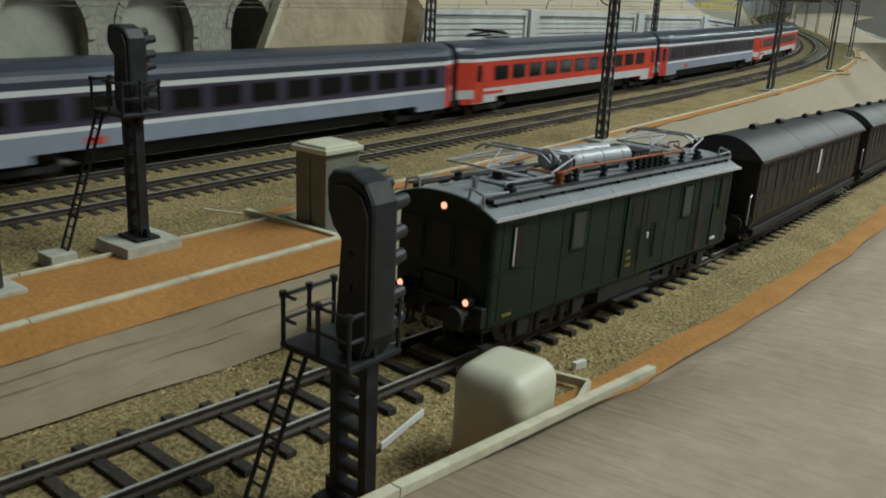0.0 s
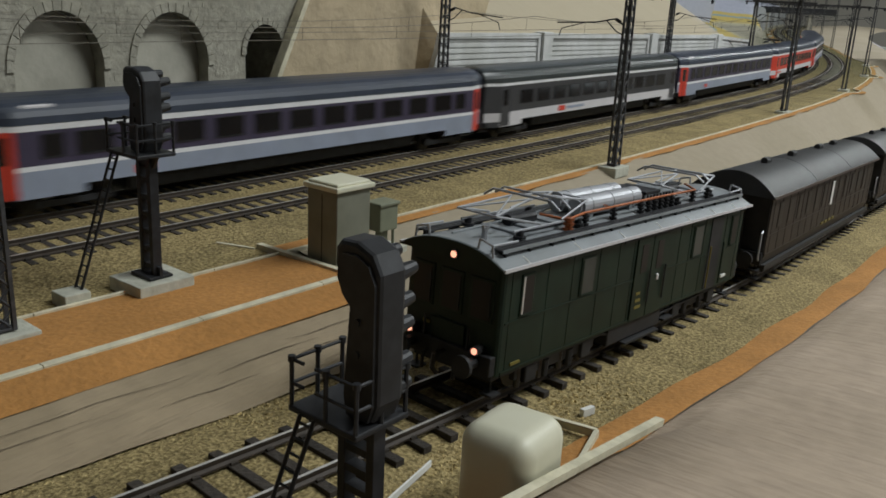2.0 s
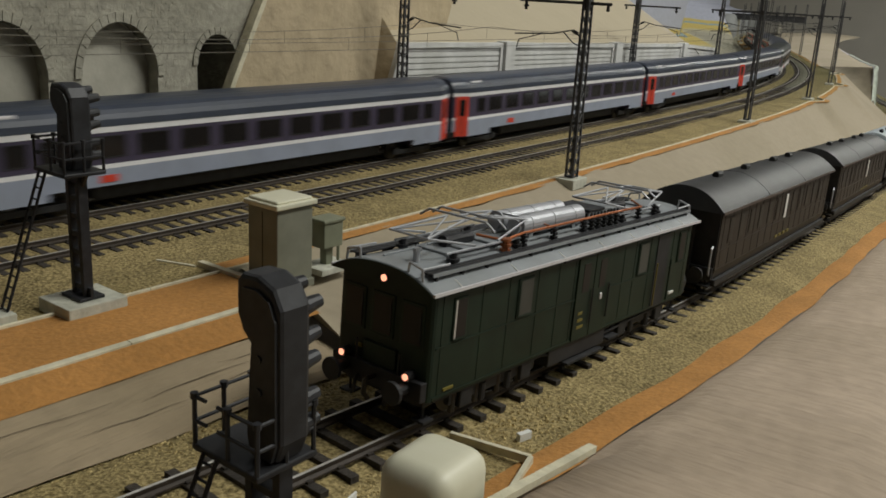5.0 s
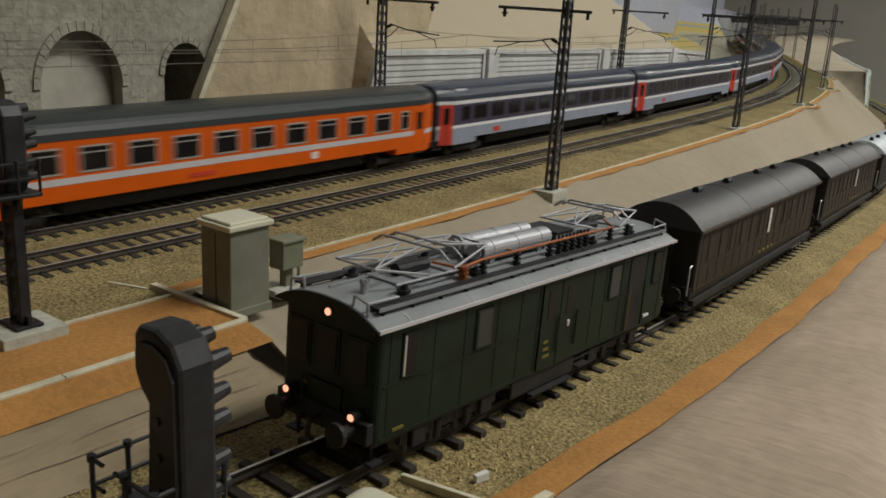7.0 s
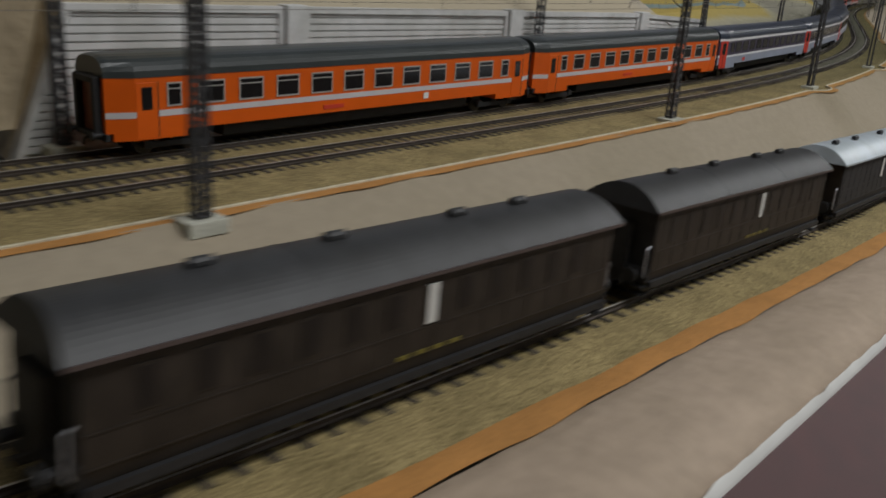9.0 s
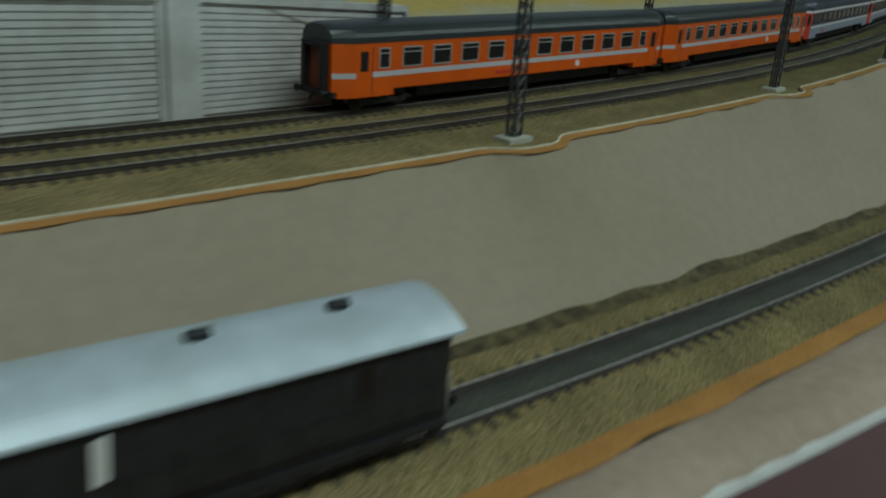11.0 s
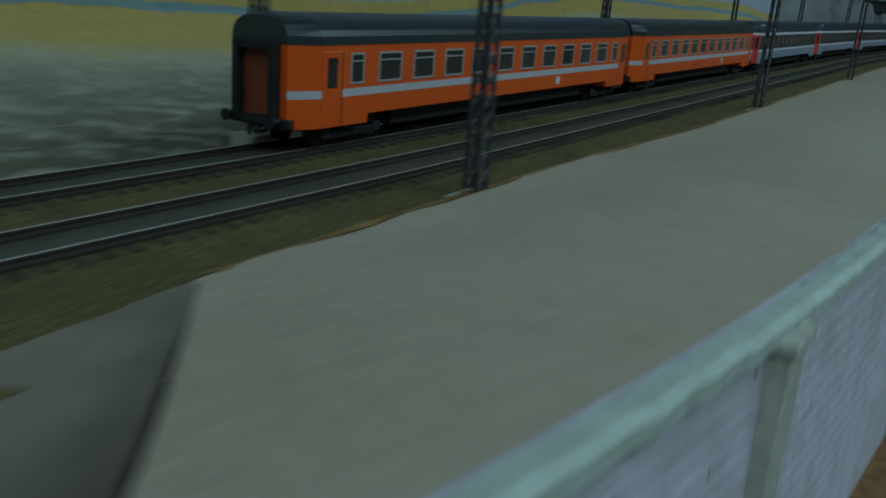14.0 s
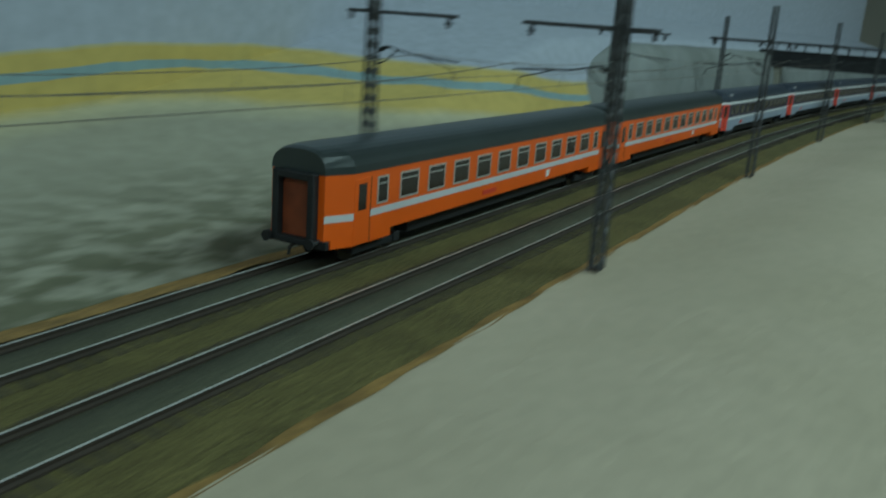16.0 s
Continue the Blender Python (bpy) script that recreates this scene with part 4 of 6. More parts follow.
# ---- lilac retaining wall below the bank ----
def lilac_wall():
    root = tagged(new("retaining_wall"), "pale lilac stone retaining wall with piers and a pale coping", "retaining wall", kind="structure")
    ss = [1.3349] + [1.34 + 0.02 * i for i in range(1, 56)]
    verts, faces = [], []

    def foot(s):
        return fz(s) - 0.006

    for i, s in enumerate(ss):
        sb = s if i else 1.2876
        verts += [P(s, wall_d(s), wall_t(s)), P(sb, wall_d(s) - 0.0023, foot(sb) + (0.0 if i else 0.003)), P(s, wall_d(s) + 0.006, wall_t(s)), P(sb, wall_d(s) + 0.006, foot(sb))]
    for i in range(len(ss) - 1):
        o = i * 4
        faces += [(o, o + 1, o + 5, o + 4), (o, o + 4, o + 6, o + 2)]
    faces.append((0, 2, 3, 1))
    me = bpy.data.meshes.new("wall_face")
    me.from_pydata(verts, [], faces)
    me.materials.append(M["lilac"])
    part("wall_face", me, None, root)
    # courses: long shallow stones
    rng = random.Random(8)
    for r in range(20):
        u0, u1 = (r + 0.1) / 20, (r + 0.86) / 20
        s = 1.30
        while s < 2.0:
            w = rng.uniform(0.05, 0.12)
            s1 = min(s + w, 2.0)
            n = 4
            v = []
            for dd in (-0.00018, 0.0006):
                for u in (u0, u1):
                    for k in range(n + 1):
                        q = s + (s1 - 0.0006 - s) * k / n
                        edge = 1.3349 * (1 - u) + 1.2876 * u
                        q = max(q, edge + 0.001)
                        qq = max(q, 1.3349)
                        v.append(P(q, wall_d(qq) - 0.0023 * u + dd, wall_t(qq) * (1 - u) + foot(q) * u))
            f = []
            for k in range(n):
                f += [(k, k + 1, n + 1 + k + 1, n + 1 + k), (k, 2 * (n + 1) + k, 2 * (n + 1) + k + 1, k + 1)]
            me = bpy.data.meshes.new("stone_course")
            me.from_pydata(v, [], f)
            me.materials.append(M["lilac"])
            part("stone_course", me, None, root)
            s = s1
    # piers
    for s in (1.476, 1.655, 1.835):
        a, b = P(s, wall_d(s) - 0.001, wall_t(s) - 0.003), P(s - 0.004, wall_d(s) - 0.0035, foot(s))
        u = b - a
        m4 = at(s, 0, 0)
        m4.translation = a
        bm = B(-7.0, 7.0, -2.8, 2.5, -u.length * 1000, 0, bevel=0.4)
        box(bm, -8.0, 8.0, -3.8, 2.5, -1.5, 1.2, bevel=0.3)
        part("pier", bm, "concrete", root, "grey stone pier", place=m4)
    # coping
    verts, faces = [], []
    rng = random.Random(2)
    ring = [(-0.0022, -0.0028), (-0.0026, 0.0008), (-0.001, 0.0022), (0.003, 0.0018), (0.005, -0.001)]
    cs = [1.3349 + 0.006 * i for i in range(120)]
    path = [(1.2876 + (1.3349 - 1.2876) * k / 8, None, k / 8) for k in range(-2, 8)]
    for s0, _, u in path:
        z = -0.0625 + (0.0094 + 0.0625) * u
        for a, b in ring:
            verts.append(P(s0 + b * 0.8 - 0.002, -0.1303 + 0.0023 * u + a, z + b * 0.4) + Vector((0, 0, 0.0005 * rng.uniform(-1, 1))))
    for s in cs:
        j = 0.0006 * noise.noise(Vector((s * 120, 3, 1)))
        for a, b in ring:
            verts.append(P(s, wall_d(s) + a + j, wall_t(s) + b + j))
    k = len(ring)
    for i in range(len(verts) // k - 1):
        for q in range(k - 1):
            o = i * k + q
            faces.append((o, o + 1, o + k + 1, o + k))
    me = bpy.data.meshes.new("coping")
    me.from_pydata(verts, [], faces)
    me.materials.append(M["coping"])
    part("coping", me, None, root, "pale greenish coping stones")


lilac_wall()


# ---- far grey wall, bridge ----
def far_wall():
    def prof(s):
        k = max(0.0, 1 - ((s - 2.60) / 0.12)) if s < 2.72 else 0.0
        top = 0.083 - 0.006 * max(0, s - 2.8)
        e = max(0.0, min(1.0, (s - 2.60) / 0.10))
        top = 0.03 + (top - 0.03) * math.sqrt(e)
        return [(0.0925 + 0.012 * k, -0.006), (0.0915 + 0.012 * k, top * 0.36), (0.094 + 0.014 * k, top * 0.66), (0.101 + 0.012 * k, top - 0.006), (0.108 + 0.012 * k, top), (0.13, top + 0.001)]
    structure(sweep("far_wall", 2.60, 4.4, 0.01, prof, "grey_rock", bumpy=0.0012), "smooth grey plaster retaining wall under a pale hill", "retaining wall")


far_wall()


def girder_bridge():
    m = at(3.25, 0.0, 0.0, 8)
    root = thing("girder_bridge", m, "dark steel girder bridge over the main line", "bridge")
    for x in (-16, 16):
        g = part("girder", B(x - 1.5, x + 1.5, -150, 120, 62, 84, bevel=0.4), "steel_black", root)
        for i in range(14):
            part("stiffener", B(x - 2.4, x + 2.4, -146 + i * 19.6, -144.6 + i * 19.6, 62.5, 83.5), "steel_black", g)
        part("flange", B(x - 4, x + 4, -150, 120, 83.6, 85, bevel=0.2), "steel_black", g)
        part("handrail", rod([(x, -150, 96), (x, 120, 96)], 0.7, 5), "steel_black", g)
        for i in range(15):
            part("rail_post", rod([(x, -150 + i * 19.2, 85), (x, -150 + i * 19.2, 96)], 0.6, 5), "steel_black", g)
    part("deck", B(-16, 16, -150, 120, 70, 74), "steel_black", root)
    for y in (-64, 96):
        part("pier", B(-12, 12, y - 8, y + 8, -8, 62, bevel=0.6), "stone", root, "grey stone bridge pier")


girder_bridge()


# ---- catenary masts ----
def mast_parts(root, m, height, far_side):
    """Lattice mast with a tapered H column, cross arm and wire bracket; y points at the track."""
    w0, w1 = 4.6, 3.0
    for sx in (-1, 1):
        for sy in (-1, 1):
            bm = tube(bmesh.new(), (sx * w0 * 0.62, sy * w0 * 0.45, 0), (sx * w1 * 0.62, sy * w1 * 0.45, height), 0.8, 4)
            part("leg", bm, m, root)
    steps = 20
    for i in range(steps):
        z0, z1 = height * i / steps, height * (i + 1) / steps
        a = w0 + (w1 - w0) * z0 / height
        b = w0 + (w1 - w0) * z1 / height
        for sy in (-1, 1):
            for k in (-1, 1):
                part("lattice_bar", tube(bmesh.new(), (k * a * 0.62, sy * a * 0.45, z0), (-k * b * 0.62, sy * b * 0.45, z1), 0.42, 4), m, root)
    part("foot_plate", B(-3.0, 3.0, -2.4, 2.4, 0, 0.8, bevel=0.15), m, root)


MAST = []


def mast(s, d, side, label, blk=True):
    """side +1: the track lies towards +y."""
    z0 = -0.0004
    if blk:
        base = bmesh.new()
        box(base, -8.2, 8.2, -5.8, 5.8, -6, -0.3, bevel=0.35)
        tagged(part("mast_base", base, "concrete", place=at(s, d, -0.0005 if s < 1.4 or d > 0 else -0.0022)), "pale concrete foundation block of a catenary mast", "foundation", "catenary mast foundations")
    if MAST:
        return tagged(copy_thing(MAST[0], at(s, d, z0, 0 if side > 0 else 180)), label)
    root = thing("catenary_mast", at(s, d, z0, 0 if side > 0 else 180), label, "catenary mast", "catenary masts along the line")
    mast_parts(root, "mast", 118, side)
    part("cross_arm", B(-0.6, 0.6, -14, 42, 93.2, 94.8, bevel=0.2), "mast", root)
    part("arm_clamp", B(-1.8, 1.8, -1.9, 1.9, 91.8, 96.0, bevel=0.3), "mast", root)
    part("insulator", rod([(0, -12, 93.5), (0, -12, 90.2)], 0.9, 8), "steel_black", root, "dark hanging insulator")
    part("insulator", rod([(0, 38, 93.5), (0, 38, 89.0)], 0.9, 8), "steel_black", root, "dark hanging insulator")
    part("insulator_cap", rod([(0, 38, 91.5), (0, 38, 90.5)], 1.6, 8), "steel_black", root)
    part("bracket", rod([(0, 2, 76), (0, 8, 79.5), (0, 20, 77), (0, 44, 75.5)], 0.42, 5), "mast", root)
    part("bracket_stay", rod([(0, 2, 71), (0, 7, 73), (0, 13, 78.2)], 0.36, 5), "mast", root)
    part("steady_arm", rod([(0, 27, 76.3), (0, 41, 72.5), (0, 42.5, 68)], 0.28, 5), "mast", root)
    part("bracket_insulator", rod([(0, 4.5, 77.8), (0, 7.5, 79.3)], 0.95, 8), "steel_black", root)
    MAST.append(root)
    return root


NEAR_MASTS = [(0.0016, -0.0602), (0.3746, -0.0461), (0.6723, -0.0437), (0.9592, -0.0424), (1.2362, -0.0484), (1.5357, -0.0346), (1.8704, -0.0392), (2.2106, -0.0445), (2.5341, -0.0426), (2.86, -0.042), (3.2, -0.042)]
for ms, md in NEAR_MASTS:
    mast(ms, md, 1, "black lattice catenary mast beside the kerb")
for ms, md in [(-0.36, 0.0725), (0.012, 0.0725), (0.38, 0.0725), (0.6833, 0.0725), (0.965, 0.0700), (1.2503, 0.0685), (1.55, 0.07), (1.8819, 0.0716), (2.215, 0.0716), (2.54, 0.0716), (2.87, 0.0716)]:
    mast(ms, md, -1, "black lattice catenary mast behind the far track", blk=True)


def wire_mesh(pts, r):
    """One unbroken thin wire through the points."""
    verts, faces = [], []
    for i, p in enumerate(pts):
        u = (pts[min(i + 1, len(pts) - 1)] - pts[max(i - 1, 0)]).normalized()
        a = u.cross(Vector((0, 0, 1))).normalized()
        b = a.cross(u)
        verts += [p + (a * math.cos(q) + b * math.sin(q)) * r for q in (0.8, 2.4, 3.9, 5.5)]
    for i in range(len(pts) - 1):
        for j in range(4):
            faces.append((4 * i + j, 4 * i + (j + 1) % 4, 4 * i + 4 + (j + 1) % 4, 4 * i + 4 + j))
    me = bpy.data.meshes.new("wire")
    me.from_pydata(verts, [], faces)
    me.materials.append(M["wire"])
    return me


def wires():
    for d, lab in ((0.0, "contact and carrying wires over the near track"), (FAR, "contact and carrying wires over the far track")):
        root = tagged(new("overhead_wire"), lab, "overhead wire")
        stops = [-0.72, -0.36] + [m[0] for m in NEAR_MASTS]
        for zz, sag, nm in ((0.0665, 0.0, "contact_wire"), (0.0775, 0.006, "carrying_wire")):
            for a, b in zip(stops, stops[1:]):
                pts = [P(a + (b - a) * k / 8, d + 0.002 * math.sin(k * math.pi / 4), zz - sag * 0.0625 * k * (8 - k)) for k in range(9)]
                part(nm, wire_mesh(pts, 0.00019), None, root)
        for a, b in zip(stops, stops[1:]):
            for k in range(1, 6):
                u = k / 6
                p = P(a + (b - a) * u, d, 0) * 1000
                part("dropper", rod([p + Vector((0, 0, 66.5)), p + Vector((0, 0, 77.5 - 24 * u * (1 - u)))], 0.12, 4), "wire", root)


wires()

# ---- the express on the far track ----
COACH = 0.3035
PITCH = 0.3057


def body_profile(w, z0, z1, round_=2.0):
    h = w / 2
    return [(-h, z0), (-h, z1), (h, z1), (h, z0)]


def roof_profile(w, z1, top, n=12):
    h = w / 2
    pts = [(-h, z1)]
    for i in range(1, n):
        a = math.pi * (1 - i / n)
        ca, sa = math.cos(a), math.sin(a)
        pts.append((h * math.copysign(abs(ca) ** 0.72, ca), z1 + (top - z1) * sa ** 0.80))
    pts.append((h, z1))
    return pts


def bogie(parent, x, m="under"):
    b = new("bogie")
    b.parent = parent
    b.matrix_basis = pose(x, 0, 0)
    bm = B(-16, 16, -12.4, -10.6, 3.2, 6.0, bevel=0.3)
    box(bm, -16, 16, 10.6, 12.4, 3.2, 6.0, bevel=0.3)
    box(bm, -3, 3, -12, 12, 4, 8)
    for sx in (-14.5, 14.5):
        box(bm, sx - 2.2, sx + 2.2, -13, -10.4, 3.4, 7.2, bevel=0.3)
        box(bm, sx - 2.2, sx + 2.2, 10.4, 13, 3.4, 7.2, bevel=0.3)
    part("bogie_frame", bm, m, b)
    for sx in (-14.5, 14.5):
        w = bmesh.new()
        for sy in (-7.6, 7.6):
            tube(w, (sx, sy - 1.1, 5.2), (sx, sy + 1.1, 5.2), 5.2, 18)
        tube(w, (sx, -10, 5.2), (sx, 10, 5.2), 1.0, 8)
        part("wheelset", w, "wheel", b)
    return b


TAPER = 4.2


def plan(bm, outline, z0, z1):
    """An outline of (x, y) drawn up from z0 to z1."""
    a = [bm.verts.new((x, y, z0)) for x, y in outline]
    b = [bm.verts.new((x, y, z1)) for x, y in outline]
    n = len(outline)
    fs = [bm.faces.new((a[i], a[(i + 1) % n], b[(i + 1) % n], b[i])) for i in range(n)]
    fs += [bm.faces.new(a), bm.faces.new(b)]
    bmesh.ops.recalc_face_normals(bm, faces=fs)
    return bm


def roof_shell(bm, w, eave, top, x0, x1):
    """A long arched roof that domes down a little at its ends."""
    rings = []
    for x, k, lift in ((x0 - 0.2, 1 - 2 * TAPER / w, 0.90), (x0 + 2, 1 - 1.7 * TAPER / w, 0.985), (x0 + 12, 1.0, 1.0), (x1 - 12, 1.0, 1.0), (x1 - 2, 1 - 1.7 * TAPER / w, 0.985), (x1 + 0.2, 1 - 2 * TAPER / w, 0.90)):
        rings.append([bm.verts.new((x, y * k, eave + (z - eave) * lift)) for y, z in roof_profile(w + 0.5, eave - 0.15, top, 14)])
    n = len(rings[0])
    for r0, r1 in zip(rings, rings[1:]):
        for i in range(n - 1):
            bm.faces.new((r0[i], r0[i + 1], r1[i + 1], r1[i]))
    bm.faces.new(rings[0])
    bm.faces.new(rings[-1])
    bmesh.ops.recalc_face_normals(bm, faces=bm.faces[:])


def coach(spec):
    root = thing("express_coach", pose(0, 0, 0), spec["label"], "train coach", "coaches of the express")
    L, w = COACH * 1000, 32.6
    x0, x1 = 2.0, L - 2.0
    eave, top = 35.8, 45.0
    body = bmesh.new()
    h, e = w / 2, TAPER
    plan(body, [(x0, -h + e), (x0 + 12, -h), (x1 - 12, -h), (x1, -h + e), (x1, h - e), (x1 - 12, h), (x0 + 12, h), (x0, h - e)], 11.5, eave)
    plan(body, [(x0 + 3, -h + e * 0.75), (x0 + 12, -h), (x0 + 38, -h), (x0 + 38, h), (x0 + 12, h), (x0 + 3, h - e * 0.75)], 8.2, 11.5)
    plan(body, [(x1 - 3, -h + e * 0.75), (x1 - 12, -h), (x1 - 38, -h), (x1 - 38, h), (x1 - 12, h), (x1 - 3, h - e * 0.75)], 8.2, 11.5)
    part("body", body, spec["upper"], root)
    rf = bmesh.new()
    roof_shell(rf, w, eave, top, x0, x1)
    part("roof", rf, spec["roof"], root, smooth_=False)
    part("underframe", B(x0 + 60, x1 - 60, -11, 11, 4.5, 11.6, bevel=0.6), "under", root)
    for x in (36, L - 36):
        bogie(root, x * 0.001)
    for side in (-1, 1):
        y = side * w / 2
        for a, b, m, nm in spec["bands"]:
            if a < 11.6:
                part(nm, B(x0 + 12, x0 + 38, y - 0.12, y + 0.12, 8.3, 11.6), m, root)
                part(nm, B(x1 - 38, x1 - 12, y - 0.12, y + 0.12, 8.3, 11.6), m, root)
                a = 11.6
            part(nm, B(x0 + 12, x1 - 12, y - 0.12, y + 0.12, a, b), m, root)
            for xa, xb in ((x0, x0 + 12), (x1, x1 - 12)):
                ya = y - side * TAPER
                t = 0.12 * side
                lo, hi = sorted((xa, xb))
                yl, yh = (ya, y) if xa < xb else (y, ya)
                part(nm, plan(bmesh.new(), [(lo, yl - t), (hi, yh - t), (hi, yh + t), (lo, yl + t)], a, b), m, root)
        xs = spec["windows"]
        for i, (xa, ww, wz0, wz1) in enumerate(xs):
            key = (round(ww, 2), round(wz0, 2), round(wz1, 2), spec["frame"])
            if key not in WIN:
                fr = bmesh.new()
                t = 0.75 if spec["frame"] == "frame" else 0.45
                for q in ((-ww / 2, ww / 2, wz0, wz0 + t), (-ww / 2, ww / 2, wz1 - t, wz1), (-ww / 2, -ww / 2 + t, wz0 + t, wz1 - t), (ww / 2 - t, ww / 2, wz0 + t, wz1 - t)):
                    box(fr, q[0], q[1], -0.35, 0.35, q[2], q[3])
                if spec["frame"] == "frame":
                    box(fr, -ww / 2 + t, ww / 2 - t, -0.3, 0.3, wz1 - 3.1, wz1 - 2.6)
                gl = box(bmesh.new(), -ww / 2 + 0.3, ww / 2 - 0.3, -0.22, 0.22, wz0 + 0.3, wz1 - 0.3)
                WIN[key] = (mesh_of("window", fr, spec["frame"]), mesh_of("pane", gl, "glass"))
            fm, gm = WIN[key]
            wo = part("window", fm, None, root, place=pose(xa * 0.001, y * 0.001, 0))
            part("pane", gm, None, wo)
        for xa in (x0 + 17.5, x1 - 17.5):
            if spec.get("end_doors"):
                # folding doors set in the tapered coach ends
                xe, sg = (x0, 1) if xa < 150 else (x1, -1)
                ya = lambda q: y - side * TAPER * (1 - q / 12)
                quad = lambda q0, q1, t: [(xe + sg * q0, ya(q0) - t), (xe + sg * q1, ya(q1) - t), (xe + sg * q1, ya(q1) + t), (xe + sg * q0, ya(q0) + t)]
                d = part("door", plan(bmesh.new(), quad(2.2, 11.6, 0.25), 8.6, 33.5), spec["door"], root, spec.get("door_label", ""))
                part("door_window", plan(bmesh.new(), quad(4.8, 9.0, 0.4), 21.5, 31.5), "glass", d)
                part("door_seam", plan(bmesh.new(), quad(6.7, 7.1, 0.32), 8.8, 33.4), "under", d)
                continue
            d = part("door", B(xa - 5.2, xa + 5.2, y - 0.2, y + 0.2, 8.6, 33.5, bevel=0.15), spec["door"], root, spec.get("door_label", ""))
            part("door_window", B(xa - 2.6, xa + 2.6, y - 0.32, y + 0.32, 21.5, 31.5, bevel=0.1), "glass", d)
            part("door_seam", B(xa + 5.2, xa + 5.6, y - 0.22, y + 0.22, 8.8, 33.4), "under", d)
    for xe, sg in ((x0, -1), (x1, 1)):
        ga, gb = (xe - 3.4, xe + 0.2) if sg < 0 else (xe - 0.2, xe + 3.4)
        g = part("gangway", B(ga, gb, -9.4, -6.6, 9.5, 36.0, bevel=0.5), "under", root, "black rubber gangway")
        part("gangway_side", B(ga, gb, 6.6, 9.4, 9.5, 36.0, bevel=0.5), "under", g)
        part("gangway_top", B(ga, gb, -6.6, 6.6, 33.2, 36.0, bevel=0.5), "under", g)
        part("gangway_plate", B(ga, gb, -6.6, 6.6, 9.5, 11.8, bevel=0.3), "under", g)
        # Door between the gangway posts, coloured as if shaded.
        part("end_door", B(xe - 0.4, xe + 0.4, -6.4, 6.4, 12, 33), "end_dark", g)
        part("buffer_beam", B(xe - 1.0, xe + 1.0, -14, 14, 8.5, 11.6, bevel=0.2), "under", root)
        for y in (-10.0, 10.0):
            bf = tube(bmesh.new(), (xe, y, 11.0), (xe + sg * 5.0, y, 11.0), 1.0, 10)
            tube(bf, (xe + sg * 5.0, y, 11.0), (xe + sg * 5.7, y, 11.0), 2.0, 12)
            part("buffer", bf, "under", root)
        part("coupling", rod([(xe, 0, 9), (xe + sg * 4, 0, 8.4), (xe + sg * 4.4, 0, 5.5)], 0.6, 6), "wheel", root)
    for k in spec.get("vents", ()):
        part("roof_vent", B(k - 6, k + 6, -3, 3, 45.0, 47.6, bevel=0.6), spec["roof"], root)
    if spec.get("roof_box"):
        part("roof_box", B(18, 30, -14.5, -8, 37.2, 42.5, bevel=0.5), "stripe", root, "pale roof equipment box")
    for q in spec.get("logos", ()):
        part("logo_patch", B(q[0], q[1], -w / 2 - 0.35, -w / 2, q[2], q[3]), q[4], root)
    return root


WIN = {}
ORANGE_WIN = [(33.0, 7.6, 22.3, 33.0)] + [(52.5 + 22.1 * i, 14.2, 22.3, 33.0) for i in range(10)] + [(270.5, 7.6, 22.3, 33.0)]
CORAIL_WIN = [(28.0, 9.0, 23.0, 32.0)] + [(45.0 + 21.5 * i, 15.5, 23.0, 32.0) for i in range(11)] + [(276.5, 9.0, 23.0, 32.0)]
EW_WIN = [(45.0 + 21.4 * i, 16.0, 21.5, 30.5) for i in range(11)]
SPEC = {
    "orange": dict(label="bright orange express coach with a pale stripe and framed windows", upper="orange", roof="roof_green", door="orange", frame="frame", windows=ORANGE_WIN,
                   bands=[(18.2, 20.9, "stripe", "stripe")], logos=[(196, 200, 13.5, 17, "white"), (120, 134, 13.6, 15.6, "red")]),
    "corail": dict(label="plum-grey express coach with white stripes and red end doors", upper="band", roof="roof_blue", door="red", door_label="red folding door", end_doors=True, frame="under", windows=CORAIL_WIN,
                   bands=[(9.0, 18.6, "lowgrey", "lower_panel"), (18.6, 20.4, "white", "stripe"), (33.3, 35.8, "white", "stripe")], roof_box=True, logos=[(62, 70, 13, 16, "red")]),
    "ew": dict(label="charcoal express coach with a pale lower band", upper="ewgrey", roof="roof_green", door="ewgrey", frame="under", windows=EW_WIN,
               bands=[(10.0, 17.2, "stripe", "lower_band"), (33.8, 35.8, "white", "stripe")], logos=[(88, 97, 13, 16.5, "red"), (99, 125, 13.8, 15.6, "lowgrey")]),
    "red": dict(label="red dining coach with a pale lower band and a roof pantograph", upper="red", roof="roof_blue", door="red", frame="under", windows=EW_WIN,
                bands=[(8.5, 17.0, "stripe", "lower_band"), (33.6, 35.8, "white", "stripe")], logos=[(26, 48, 13.5, 15.2, "red")]),
}
ORDER = ["orange", "orange", "corail", "corail", "corail", "corail", "corail", "ew", "corail", "red", "corail", "red"]
FIRST = {}
EXPRESS = []
for k, kind in enumerate(ORDER):
    if kind in FIRST:
        ob = copy_thing(FIRST[kind], pose(0, 0, 0))
    else:
        ob = FIRST[kind] = coach(SPEC[kind])
    EXPRESS.append((k, ob))


